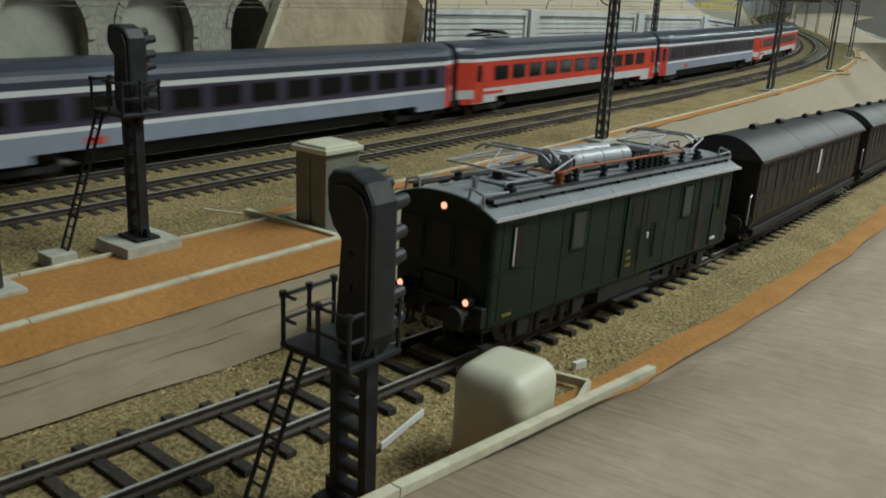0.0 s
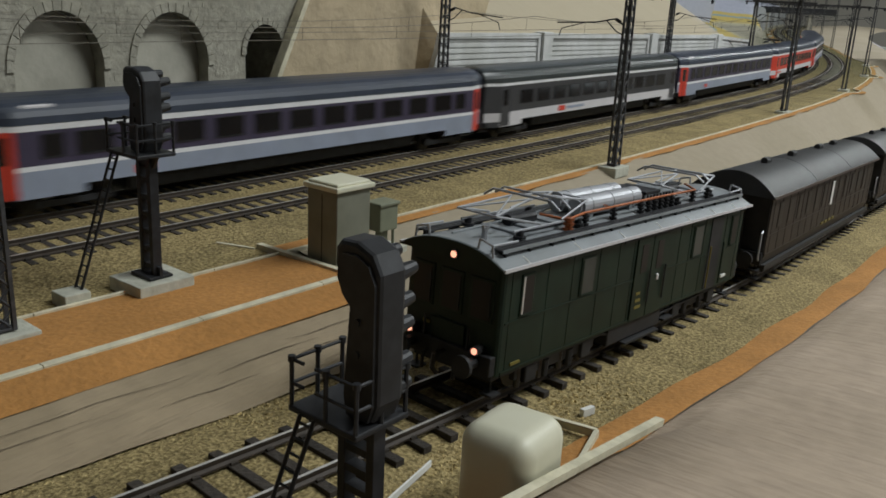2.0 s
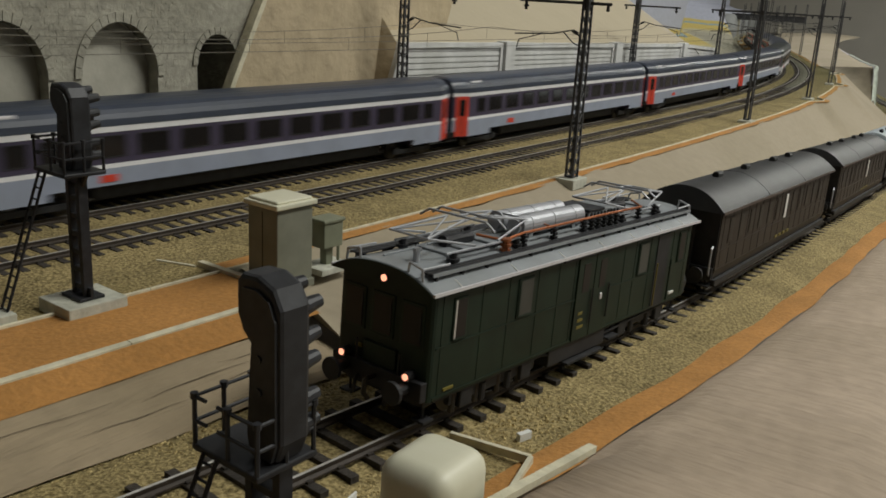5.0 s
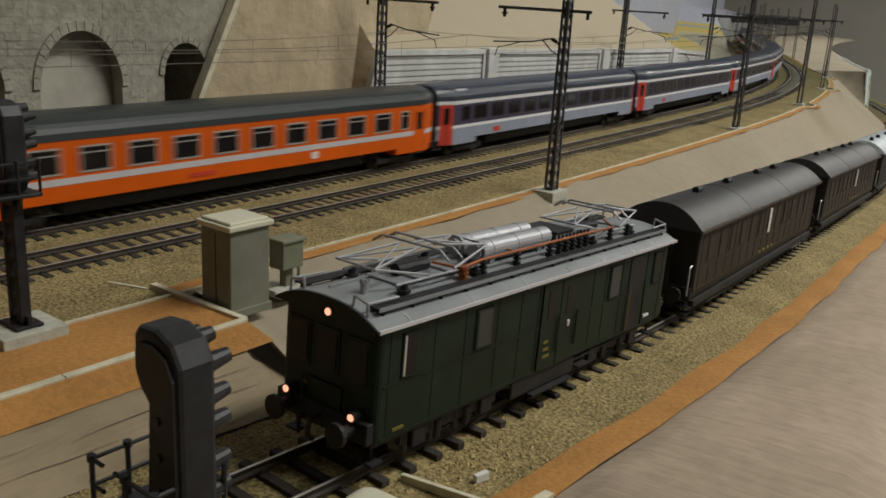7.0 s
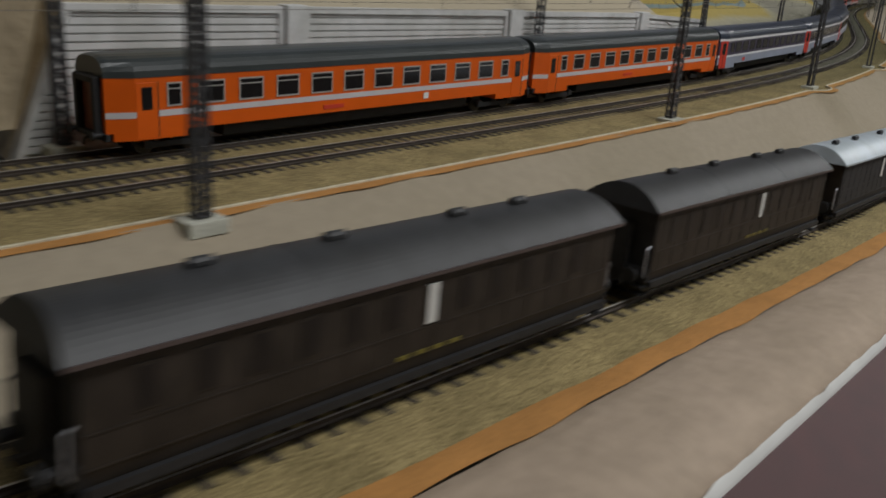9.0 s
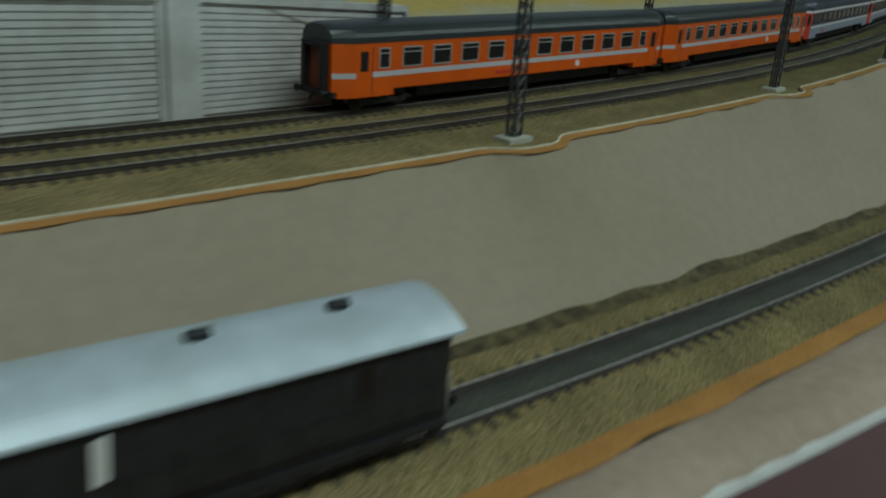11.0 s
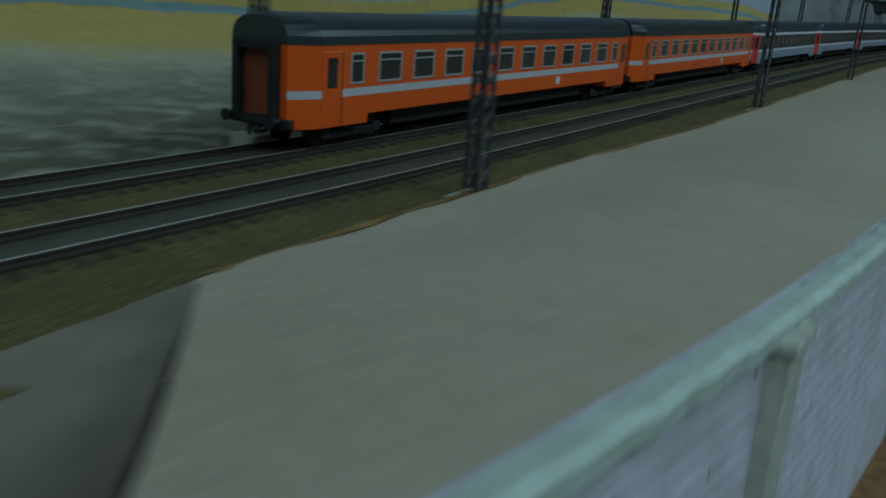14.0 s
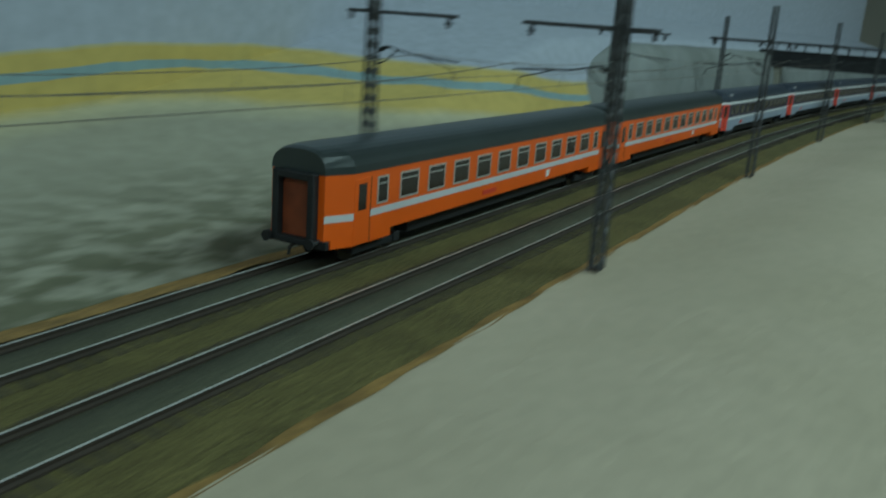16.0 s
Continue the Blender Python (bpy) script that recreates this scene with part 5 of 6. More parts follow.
def roof_pantograph(root, x, z):
    p = part("pantograph", rod([(x - 14, -7, z), (x + 14, -7, z)], 0.7, 5), "steel_black", root, "black folded pantograph")
    part("pan_frame", rod([(x - 14, 7, z), (x + 14, 7, z)], 0.7, 5), "steel_black", p)
    part("pan_arm", rod([(x - 13, -6, z + 1), (x + 2, -1, z + 3), (x + 13, -6, z + 2)], 0.7, 5), "steel_black", p)
    part("pan_arm", rod([(x - 13, 6, z + 1), (x + 2, 1, z + 3), (x + 13, 6, z + 2)], 0.7, 5), "steel_black", p)
    part("pan_head", B(x - 4, x + 4, -10, 10, z + 3.0, z + 4.4, bevel=0.4), "steel_black", p)


roof_pantograph(EXPRESS[9][1], 52, 47)

TAIL_T = [0.0, 1.5, 3.5, 7.0, 8.7, 13.3, 14.5, 16.0]
TAIL_S = [-2.767, -2.295, -1.676, -0.596, -0.080, 1.307, 1.674, 2.128]


def tail(t):
    return float(np.interp(t, TAIL_T, TAIL_S))


def express_motion():
    for k, ob in EXPRESS:
        rows = []
        for i in range(33):
            t = i * 0.5
            s = tail(t) + k * PITCH
            a, b = P(s + 0.036, FAR, 0), P(s + COACH - 0.036, FAR, 0)
            u = (b - a).normalized()
            o = a - u * 0.036
            rows.append((t, pose(o.x, o.y, 0, 0, 0, math.degrees(math.atan2(u.y, u.x)))))
        walk(ob, rows)


# ---- the standing train on the lower line ----
def front_vehicle(name, s, length, label, category, group=""):
    a, b = on_front(s + length * 0.2).translation, on_front(s + length * 0.8).translation
    u = (b - a).normalized()
    v = Vector((0, 0, 1)).cross(u).normalized()
    m = Matrix((u, v, u.cross(v))).transposed().to_4x4()
    m.translation = a - u * length * 0.2
    return thing(name, m, label, category, group)


def wheel_pair(parent, x, r=5.6):
    w = bmesh.new()
    for sy in (-7.7, 7.7):
        tube(w, (x, sy - 1.2, r), (x, sy + 1.2, r), r, 18)
    tube(w, (x, -11, r), (x, 11, r), 1.1, 8)
    part("wheelset", w, "wheel", parent)


def buffers(root, x, sg, z=12.2):
    part("buffer_beam", B(x - 1.2, x + 1.2, -15, 15, z - 2.8, z + 2.4, bevel=0.3), "under", root)
    for y in (-10.2, 10.2):
        bf = tube(bmesh.new(), (x, y, z), (x + sg * 5.5, y, z), 1.5, 10)
        tube(bf, (x + sg * 5.5, y, z), (x + sg * 6.6, y, z), 3.0, 14)
        part("buffer", bf, "under", root)
    hook = rod([(x, 0, z), (x + sg * 4.5, 0, z), (x + sg * 5.0, 0, z - 3.5), (x + sg * 3.2, 0, z - 5.5)], 0.7, 6)
    part("coupling_hook", hook, "wheel", root)
    for y in (-5, 5.5):
        part("brake_hose", rod([(x, y, z - 1), (x + sg * 2.4, y, z - 2), (x + sg * 2.6, y, z - 6)], 0.5, 6), "under", root)


def pantograph(root, x0, x1, z):
    p = part("pantograph", rod([(x0 + 6, -8.5, z), (x1 - 6, -8.5, z)], 0.36, 6), "alu", root, "folded bright metal pantograph")
    part("pan_base", rod([(x0 + 6, 8.5, z), (x1 - 6, 8.5, z)], 0.36, 6), "alu", p)
    xm = (x0 + x1) / 2
    for y in (-8.5, 8.5):
        part("pan_arm", rod([(xm - 5, y, z + 0.6), (x0 + 1, y * 0.72, z + 4.0), (xm - 3, y * 0.35, z + 6.0)], 0.33, 6), "alu", p)
        part("pan_arm", rod([(xm + 5, y, z + 0.6), (x1 - 1, y * 0.72, z + 4.0), (xm + 3, y * 0.35, z + 6.0)], 0.33, 6), "alu", p)
    part("pan_tie", rod([(x0 + 1, -6.1, z + 4.0), (x0 + 1, 6.1, z + 4.0)], 0.3, 6), "alu", p)
    part("pan_tie", rod([(x1 - 1, -6.1, z + 4.0), (x1 - 1, 6.1, z + 4.0)], 0.3, 6), "alu", p)
    part("pan_diagonal", rod([(x0 + 1, -6.1, z + 4.0), (xm - 3, 3.0, z + 6.0)], 0.26, 6), "alu", p)
    part("pan_diagonal", rod([(x0 + 1, 6.1, z + 4.0), (xm - 3, -3.0, z + 6.0)], 0.26, 6), "alu", p)
    part("pan_diagonal", rod([(x1 - 1, -6.1, z + 4.0), (xm + 3, 3.0, z + 6.0)], 0.26, 6), "alu", p)
    part("pan_diagonal", rod([(x1 - 1, 6.1, z + 4.0), (xm + 3, -3.0, z + 6.0)], 0.26, 6), "alu", p)
    for dx in (-2.6, 2.6):
        bow = [(xm + dx, -12.5, z + 4.6), (xm + dx, -9.5, z + 6.6), (xm + dx, 9.5, z + 6.6), (xm + dx, 12.5, z + 4.6)]
        part("pan_bow", rod(bow, 0.36, 6), "alu", p)
    part("pan_bow_bar", rod([(xm - 2.6, 0, z + 6.4), (xm + 2.6, 0, z + 6.4)], 0.3, 6), "alu", p)
    for x in (x0 + 9, x1 - 9):
        for y in (-8.5, 8.5):
            ins = tube(bmesh.new(), (x, y, z - 3.0), (x, y, z), 1.0, 10)
            tube(ins, (x, y, z - 2.2), (x, y, z - 1.4), 1.7, 10)
            part("pan_insulator", ins, "steel_black", p)
    part("pan_motor", rod([(xm - 6, 1.5, z - 0.4), (xm + 6, 1.5, z - 0.4)], 1.7, 10), "steel_black", p)


def locomotive():
    L, w, eave = 150.0, 31.0, 37.5
    root = front_vehicle("electric_locomotive", -0.2740, 0.150, "dark green electric locomotive with grey roof and folded pantographs", "locomotive")
    body = bmesh.new()
    prism(body, [(-w / 2, 9.2), (-w / 2, eave), (w / 2, eave), (w / 2, 9.2)], 0, L)
    es = [e for e in body.edges if abs(e.verts[0].co.z - e.verts[1].co.z) > 10]
    bmesh.ops.bevel(body, geom=es, offset=1.6, segments=3, affect="EDGES", profile=0.5)
    part("body", body, "loco_green", root)
    part("frame", B(2, L - 2, -13, 13, 6.6, 9.4, bevel=0.3), "under", root)
    roof = bmesh.new()
    h = w / 2 + 1.4
    rise = lambda c: eave - 0.2 + 4.3 * (1 - abs(c) ** 2.4)
    prof = [(-h, eave - 0.4)] + [(h * c, rise(c)) for c in [-0.985 + 1.97 * i / 18 for i in range(19)]] + [(h, eave - 0.4)]
    prism(roof, prof, -2.0, L + 2.0)
    es = [e for e in roof.edges if abs(e.verts[0].co.x - e.verts[1].co.x) < 0.01 and e.verts[0].co.z > eave]
    bmesh.ops.bevel(roof, geom=es, offset=0.5, segments=2, affect="EDGES", profile=0.5)
    part("roof", roof, "loco_roof", root)
    for xe in (-2.3, L + 2.0):
        part("roof_end", prism(bmesh.new(), [(y * 0.995, z - 0.25) for y, z in prof], xe, xe + 0.3), "loco_green", root)
    for sy in (-1, 1):
        part("gutter", B(-2, L + 2, sy * h - 0.3, sy * h + 0.3, eave - 0.7, eave + 0.1), "stripe", root, "thin pale roof gutter")
    # dark duckboards along the roof edges, of planks on bearers
    for sy in (-1, 1):
        y = sy * 11.8
        zb = rise(11.8 / h) + 0.9
        board = part("duckboard", B(1, L - 1, y - 1.7, y - 0.7, zb, zb + 0.5, bevel=0.1), "steel_black", root, "dark roof duckboard")
        part("plank", B(1, L - 1, y - 0.45, y + 0.45, zb, zb + 0.5, bevel=0.1), "steel_black", board)
        part("plank", B(1, L - 1, y + 0.7, y + 1.7, zb, zb + 0.5, bevel=0.1), "steel_black", board)
        part("edge_trim", B(1, L - 1, y + sy * 1.9 - 0.15, y + sy * 1.9 + 0.15, zb - 0.3, zb + 0.6), "loco_roof", board, "pale grey edge strip")
        for i in range(15):
            x = 3 + i * (L - 6) / 14
            part("bearer", B(x - 0.35, x + 0.35, y - 1.6, y + 1.6, zb - 1.5, zb + 0.05), "steel_black", board)
        for x in (9, 33, 57, 80, 100, 120, 138):
            pts = [(x, sy * h * c, rise(c) + 0.02) for c in (0.985, 0.94, 0.89, 0.84)]
            part("roof_seam", rod(pts, 0.22, 5), "mark", root, "thin white sealing line")
    # air reservoirs, low between the pantographs
    for y in (-3.4, 3.6):
        tk = tube(bmesh.new(), (50, y, 44.9), (84, y, 44.9), 3.0, 20)
        tube(tk, (48.8, y, 44.9), (85.2, y, 44.9), 2.2, 20)
        t = part("air_tank", tk, "alu", root, "silver air reservoir", smooth_=False)
        for x in (55, 67, 79):
            part("strap", tube(bmesh.new(), (x - 0.4, y, 44.9), (x + 0.4, y, 44.9), 3.12, 20), "alu", t)
        for x in (55, 79):
            part("saddle", B(x - 1, x + 1, y - 2.2, y + 2.2, 40.6, 42.8), "loco_roof", t)
    rb = part("resistor_box", B(87, 109, -6.0, 6.0, 40.8, 45.4, bevel=0.3), "loco_roof", root, "grey roof resistor housing")
    part("box_lid", B(86.8, 97, -6.2, 6.2, 45.2, 46.2, bevel=0.2), "steel_black", rb)
    part("box_front", B(86.6, 87.2, -5.6, 5.6, 41.0, 45.0), "steel_black", rb)
    for i in range(9):
        part("louvre", B(88.2 + i * 2.2, 89.1 + i * 2.2, -6.3, -5.9, 41.6, 45.0), "steel_black", rb)
    pantograph(root, 6, 52, 43.4)
    pantograph(root, 96, 140, 43.4)
    # copper line on insulators
    line = part("copper_line", rod([(37, -8.6, 43.6), (45, -8.8, 44.6), (94, -8.8, 44.8), (118, -8.8, 44.6)], 0.4, 6), "copper", root, "copper high-voltage line")
    part("copper_link", rod([(118, -8.8, 44.6), (122, -3, 45.4)], 0.4, 6), "copper", line)
    part("copper_link", rod([(37, -8.6, 43.6), (33, -2, 44.4)], 0.4, 6), "copper", line)
    part("copper_link", rod([(60, -8.8, 44.7), (61, -2, 45.2)], 0.3, 6), "copper", line)
    for x in (46, 62, 79, 84, 88, 92, 96, 100, 116, 128):
        ins = tube(bmesh.new(), (x, -9.0, 39.8), (x, -9.0, 44.6), 0.55, 8)
        for zi in (41.4, 42.6, 43.8):
            tube(ins, (x, -9.0, zi - 0.3), (x, -9.0, zi + 0.3), 1.15, 10)
        part("line_insulator", ins, "steel_black", root)
    sw = tube(bmesh.new(), (37, -9.2, 39.8), (37, -9.2, 44.4), 1.0, 10)
    for zi in (41.2, 42.6, 44.0):
        tube(sw, (37, -9.2, zi - 0.35), (37, -9.2, zi + 0.35), 1.5, 10)
    part("line_switch", sw, "copper", root, "brown roof switch on an insulator")
    part("horn", tube(tube(bmesh.new(), (6, -4, 41.0), (6, -4, 45.0), 0.8, 8), (5, -4, 44.4), (7.5, -4, 44.4), 0.55, 8), "alu", root)
    part("pipe", rod([(3, 4, 41.6), (30, 5, 42.0), (50, 6.6, 42.2), (90, 7.4, 42.2)], 0.3, 6), "loco_roof", root)
    part("pipe", rod([(20, -5.5, 41.8), (46, -6.2, 42.0)], 0.35, 6), "under", root)
    for x in (18, 26, 38, 106, 116, 134):
        part("roof_bracket", B(x - 1.4, x + 1.4, -5.6, 5.6, 40.6, 42.2, bevel=0.3), "loco_roof", root)
    for x0, x1 in ((-1.2, 9), (L + 1.2, L - 9)):
        for sy in (-1, 1):
            part("roof_rail", rod([(x0, sy * 12.6, 38.8), (x0, sy * 12.2, 42.4), (x0, sy * 8.2, 43.4), (x0, sy * 7.8, 40.8)], 0.35, 6), "alu", root)
            part("roof_rail", rod([(x0, sy * 12.2, 42.4), (x1, sy * 12.2, 42.2)], 0.3, 6), "alu", root)
    # sides: panel strips, windows and doors
    for sy in (-1, 1):
        y = sy * w / 2
        for x in (4, 20, 32, 46, 57, 66, 88, 97, 105, 116, 134, 146):
            part("panel_strip", B(x - 0.3, x + 0.3, y - 0.12, y + 0.12, 9.4, eave - 0.4), "loco_green", root)
        for z in (9.9, 22.8):
            part("waist_strip", B(2, L - 2, y - 0.22, y + 0.22, z - 0.3, z + 0.3), "loco_green", root)
        for x, ww in ((10.5, 4.4), (39.5, 6.4), (110.5, 6.4), (141, 4.4)):
            wo = part("window", B(x - ww / 2 - 0.6, x + ww / 2 + 0.6, y - 0.35, y + 0.35, 23.6, 34.6, bevel=0.2), "loco_green", root)
            part("pane", B(x - ww / 2, x + ww / 2, y - 0.42, y + 0.42, 24.2, 34.0), "dull_glass" if x < 20 or x > 120 else "pane_grey", wo)
            part("sash", B(x - ww / 2 - 0.1, x - ww / 2 + 0.55, y - 0.5, y + 0.5, 24.2, 34.0), "frame" if x < 20 else "loco_green", wo)
            part("sill", B(x - ww / 2, x + ww / 2, y - 0.6, y + 0.6, 23.7, 24.2), "loco_green", wo)
        for x, ww in ((72.2, 9.8), (82.4, 9.8)):
            d = part("door", B(x - ww / 2, x + ww / 2, y - 0.5, y + 0.5, 9.6, 35.4, bevel=0.15), "loco_green", root, "dark green sliding luggage door")
            part("door_window", B(x - 2.0, x + 2.0, y - 0.62, y + 0.62, 24.5, 33.4), "dull_glass", d)
            part("handrail", rod([(x + 4.2, y + sy * 1.0, 14), (x + 4.2, y + sy * 1.0, 25)], 0.3, 6), "steel_black", d)
        part("door_track", B(58, 97, y - 0.8, y + 0.8, 35.6, 36.5), "under", root)
        part("side_plate", B(81.6, 83.0, y - 0.9, y + 0.9, 20.5, 22.5, bevel=0.3), "stripe", root, "small pale plate")
        for k in range(3):
            part("number_bar", B(69.5, 73.2 - k * 0.6, y - 0.65, y + 0.65, 13.2 + k * 2.2, 14.1 + k * 2.2), "yellow", root)
        part("number_bar", B(6, 10, y - 0.4, y + 0.4, 11, 11.7), "yellow", root)
        d = part("cab_door", B(121, 130.5, y - 0.28, y + 0.28, 9.6, 35.4, bevel=0.1), "under", root, "dark recessed cab door")
        for x in (120.4, 131.2):
            part("handrail", rod([(x, y + sy * 1.2, 11), (x, y + sy * 1.2, 26)], 0.32, 6), "yellow" if x < 125 else "loco_green", d)
        part("builder_plate", B(135.5, 139.5, y - 0.4, y + 0.4, 12.0, 12.9), "mark", root)
    # ends
    for xe, sg in ((0, -1), (L, 1)):
        a, b = (xe - 0.35, xe + 0.35)
        for y in (-9.6, 0, 9.6):
            wo = part("end_window", B(a, b, y - 3.7, y + 3.7, 22.4, 33.6, bevel=0.2), "loco_green", root)
            part("pane", B(a - 0.1, b + 0.1, y - 2.9, y + 2.9, 23.2, 32.8), "dull_glass", wo)
            part("wiper", B(a - 0.3, b + 0.3, y - 2.9, y - 2.4, 24, 31.5), "under", wo)
        part("gangway_plate", B(a - 0.4, b + 0.4, -5.4, 5.4, 10.5, 20.0, bevel=0.2), "loco_green", root)
        part("end_rail", rod([(xe + sg * 1.2, -7.2, 12), (xe + sg * 1.2, -7.2, 20)], 0.35, 6), "under", root)
        part("end_rail", rod([(xe + sg * 1.2, 7.2, 12), (xe + sg * 1.2, 7.2, 20)], 0.35, 6), "under", root)
        part("name_bar", B(a - 0.2, b + 0.2, 6.2, 8.4, 17.5, 18.4), "yellow", root)
        for y, z in ((-1.6, 38.2), (11.0, 15.4), (-10.6, 15.4)):
            lp = part("head_lamp", tube(bmesh.new(), (xe, y, z), (xe + sg * 2.6, y, z), 1.3, 14), "under", root)
            if sg < 0:
                part("lens", tube(bmesh.new(), (xe + sg * 2.5, y, z), (xe + sg * 2.9, y, z), 0.85, 14), "lamp", lp, "glowing orange-white lamp lens")
        buffers(root, xe + sg * 0.6, sg)
        for y in (-12.5, 12.5):
            part("step", B(xe - sg * 3 - 2, xe - sg * 3 + 2, y - 2, y + 2, 3.0, 3.6), "under", root)
            part("step_hanger", rod([(xe - sg * 3, y, 3), (xe - sg * 3, y, 9)], 0.4, 5), "under", root)
    # running gear
    for x0 in (12, 98):
        bg = new("bogie")
        bg.parent = root
        fr = B(x0, x0 + 40, -13.4, -11.6, 4.4, 7.4, bevel=0.3)
        box(fr, x0, x0 + 40, 11.6, 13.4, 4.4, 7.4, bevel=0.3)
        for x in (x0 + 6, x0 + 34):
            for y in (-13.2, 13.2):
                box(fr, x - 2.6, x + 2.6, y - 1.4, y + 1.4, 3.2, 8.0, bevel=0.4)
        box(fr, x0 + 17, x0 + 23, -12.5, 12.5, 4.6, 7.2, bevel=0.3)
        for x in (x0 + 14, x0 + 26):
            for y in (-13.4, 13.4):
                tube(fr, (x, y, 2.6), (x, y, 7.4), 1.2, 8)
        part("bogie_frame", fr, "under", bg)
        for x in (x0 + 6, x0 + 34):
            wheel_pair(bg, x, 6.0)
    for x in (14, 24, 34, 44, 104, 114, 124, 134):
        for y in (-12.9, 12.9):
            part("spring", rod([(x, y, 2.2), (x, y, 8.8)], 0.9, 8), "wheel", root)
    for y in (-14.2, 14.2):
        part("cable_pipe", rod([(4, y, 8.4), (54, y, 8.2), (60, y, 6.8), (92, y, 6.8), (146, y, 8.4)], 0.45, 6), "under", root)
    for y in (-12.6, 12.6):
        part("battery_box", B(57, 91, y - 2.4, y + 2.4, 3.6, 9.0, bevel=0.4), "under", root)
        part("step_board", B(66, 88, y - 4.0, y + 4.0, 2.6, 3.2), "under", root)
        part("step_board", B(92, 99, y - 3.6, y + 3.6, 4.6, 5.2), "under", root)
    return root


locomotive()


def van(s, L, body_m, roof_m, label, windows, plate_x, roof_vents, bars=True):
    w, eave, top = 31.0, 37.2, 45.4
    root = front_vehicle("passenger_coach", s, L * 0.001, label, "train coach", "coaches of the standing train")
    body = bmesh.new()
    prism(body, [(-w / 2 + 1.0, 9.0), (-w / 2, 13.0), (-w / 2, eave), (w / 2, eave), (w / 2, 13.0), (w / 2 - 1.0, 9.0)], 4, L - 4)
    part("body", body, body_m, root)
    hr = w / 2 + 1.5
    arch = [(-hr, eave - 0.5)] + [(hr * c, eave + (top - eave) * (1 - abs(c) ** 2.15)) for c in [-0.99 + 1.98 * i / 26 for i in range(27)]] + [(hr, eave - 0.5)]
    roof = bmesh.new()
    prism(roof, arch, 0.0, L)
    for v in roof.verts:
        k = max(0.0, (v.co.z - eave) / (top - eave))
        if v.co.x < 1:
            v.co.x += 2.2 * k
        if v.co.x > L - 1:
            v.co.x -= 2.2 * k
    part("roof", roof, roof_m, root)
    for x in (L * 0.33, L * 0.66):
        part("roof_joint", prism(bmesh.new(), [(y, z + 0.12) for y, z in arch], x - 0.25, x + 0.25), roof_m, root)
    part("gutter", B(0.5, L - 0.5, -w / 2 - 1.75, -w / 2 - 1.2, eave - 0.9, eave + 0.1), "gutter_brown" if roof_m != "silver" else "silver", root)
    part("gutter", B(0.5, L - 0.5, w / 2 + 1.2, w / 2 + 1.75, eave - 0.9, eave + 0.1), "gutter_brown" if roof_m != "silver" else "silver", root)
    part("underframe", B(4, L - 4, -11, 11, 6, 9.2), "under", root)
    for sy in (-1, 1):
        y = sy * w / 2
        part("solebar", B(4, L - 4, y - 0.9, y + 0.6, 6.8, 9.2), "under", root)
        for z in (21.0, 13.2):
            part("waist_strip", B(4, L - 4, y - 0.2, y + 0.2, z - 0.25, z + 0.25), body_m, root)
        for x in windows:
            wo = part("window", B(x - 3.2, x + 3.2, y - 0.22, y + 0.22, 22.8, 33.6, bevel=0.15), body_m, root)
            part("pane", B(x - 2.5, x + 2.5, y - 0.3, y + 0.3, 23.5, 32.8), "dull_glass", wo)
        n = int((L - 10) / 11)
        for i in range(n + 1):
            x = 8 + i * (L - 16) / n
            part("panel_strip", B(x - 0.18, x + 0.18, y - 0.14, y + 0.14, 13.4, 36.0), body_m, root)
        if plate_x:
            part("white_plate", B(plate_x - 1.7, plate_x + 1.7, y - 0.5, y + 0.5, 22.0, 33.5, bevel=0.1), "mark", root, "upright white board on the side")
        if bars:
            for k in range(4):
                part("lettering_bar", B((plate_x or 60) - 12 + k * 7, (plate_x or 60) - 8 + k * 7, y - 0.4, y + 0.4, 13.5, 14.6), "yellow", root)
    for xe, sg in ((4, -1), (L - 4, 1)):
        buffers(root, xe + sg * 0.6, sg, 11.8)
        for y in (-12.6, 12.6):
            part("step", B(xe - 3, xe + 3, y - 2.2, y + 2.2, 3.2, 3.8), "under", root)
            part("step", B(xe - 3, xe + 3, y - 2.2, y + 2.2, 6.4, 7.0), "under", root)
            part("step_hanger", rod([(xe, y, 3), (xe, y, 9)], 0.4, 5), "under", root)
        part("end_panel", B(xe - 0.6, xe + 0.6, -w / 2 + 0.4, w / 2 - 0.4, 9.4, eave - 0.2), "under" if body_m != "under" else "coach_brown", root)
        for y in (-w / 2 + 1.5, w / 2 - 1.5):
            part("end_handrail", rod([(xe + sg * 1.6, y, 11), (xe + sg * 2.6, y, 12), (xe + sg * 2.6, y, 22), (xe + sg * 1.0, y, 23)], 0.4, 6), "alu", root)
        part("gangway", B(xe + sg * 1.8 - 1.4, xe + sg * 1.8 + 1.4, -6, 6, 10, 31, bevel=0.3), "under", root)
    for x in (32, L - 32):
        bogie(root, x * 0.001)
    part("brake_rigging", B(60, L - 60, -11.5, 11.5, 4.6, 7.0, bevel=0.4), "under", root)
    for x, y in roof_vents:
        v = tube(bmesh.new(), (x, y, top - 2.4), (x, y, top + 0.7), 1.5, 10)
        tube(v, (x - 3.0, y, top + 0.9), (x + 3.0, y, top + 0.9), 1.5, 10)
        part("roof_vent", v, roof_m if roof_m != "silver" else "steel_black", root)
    return root


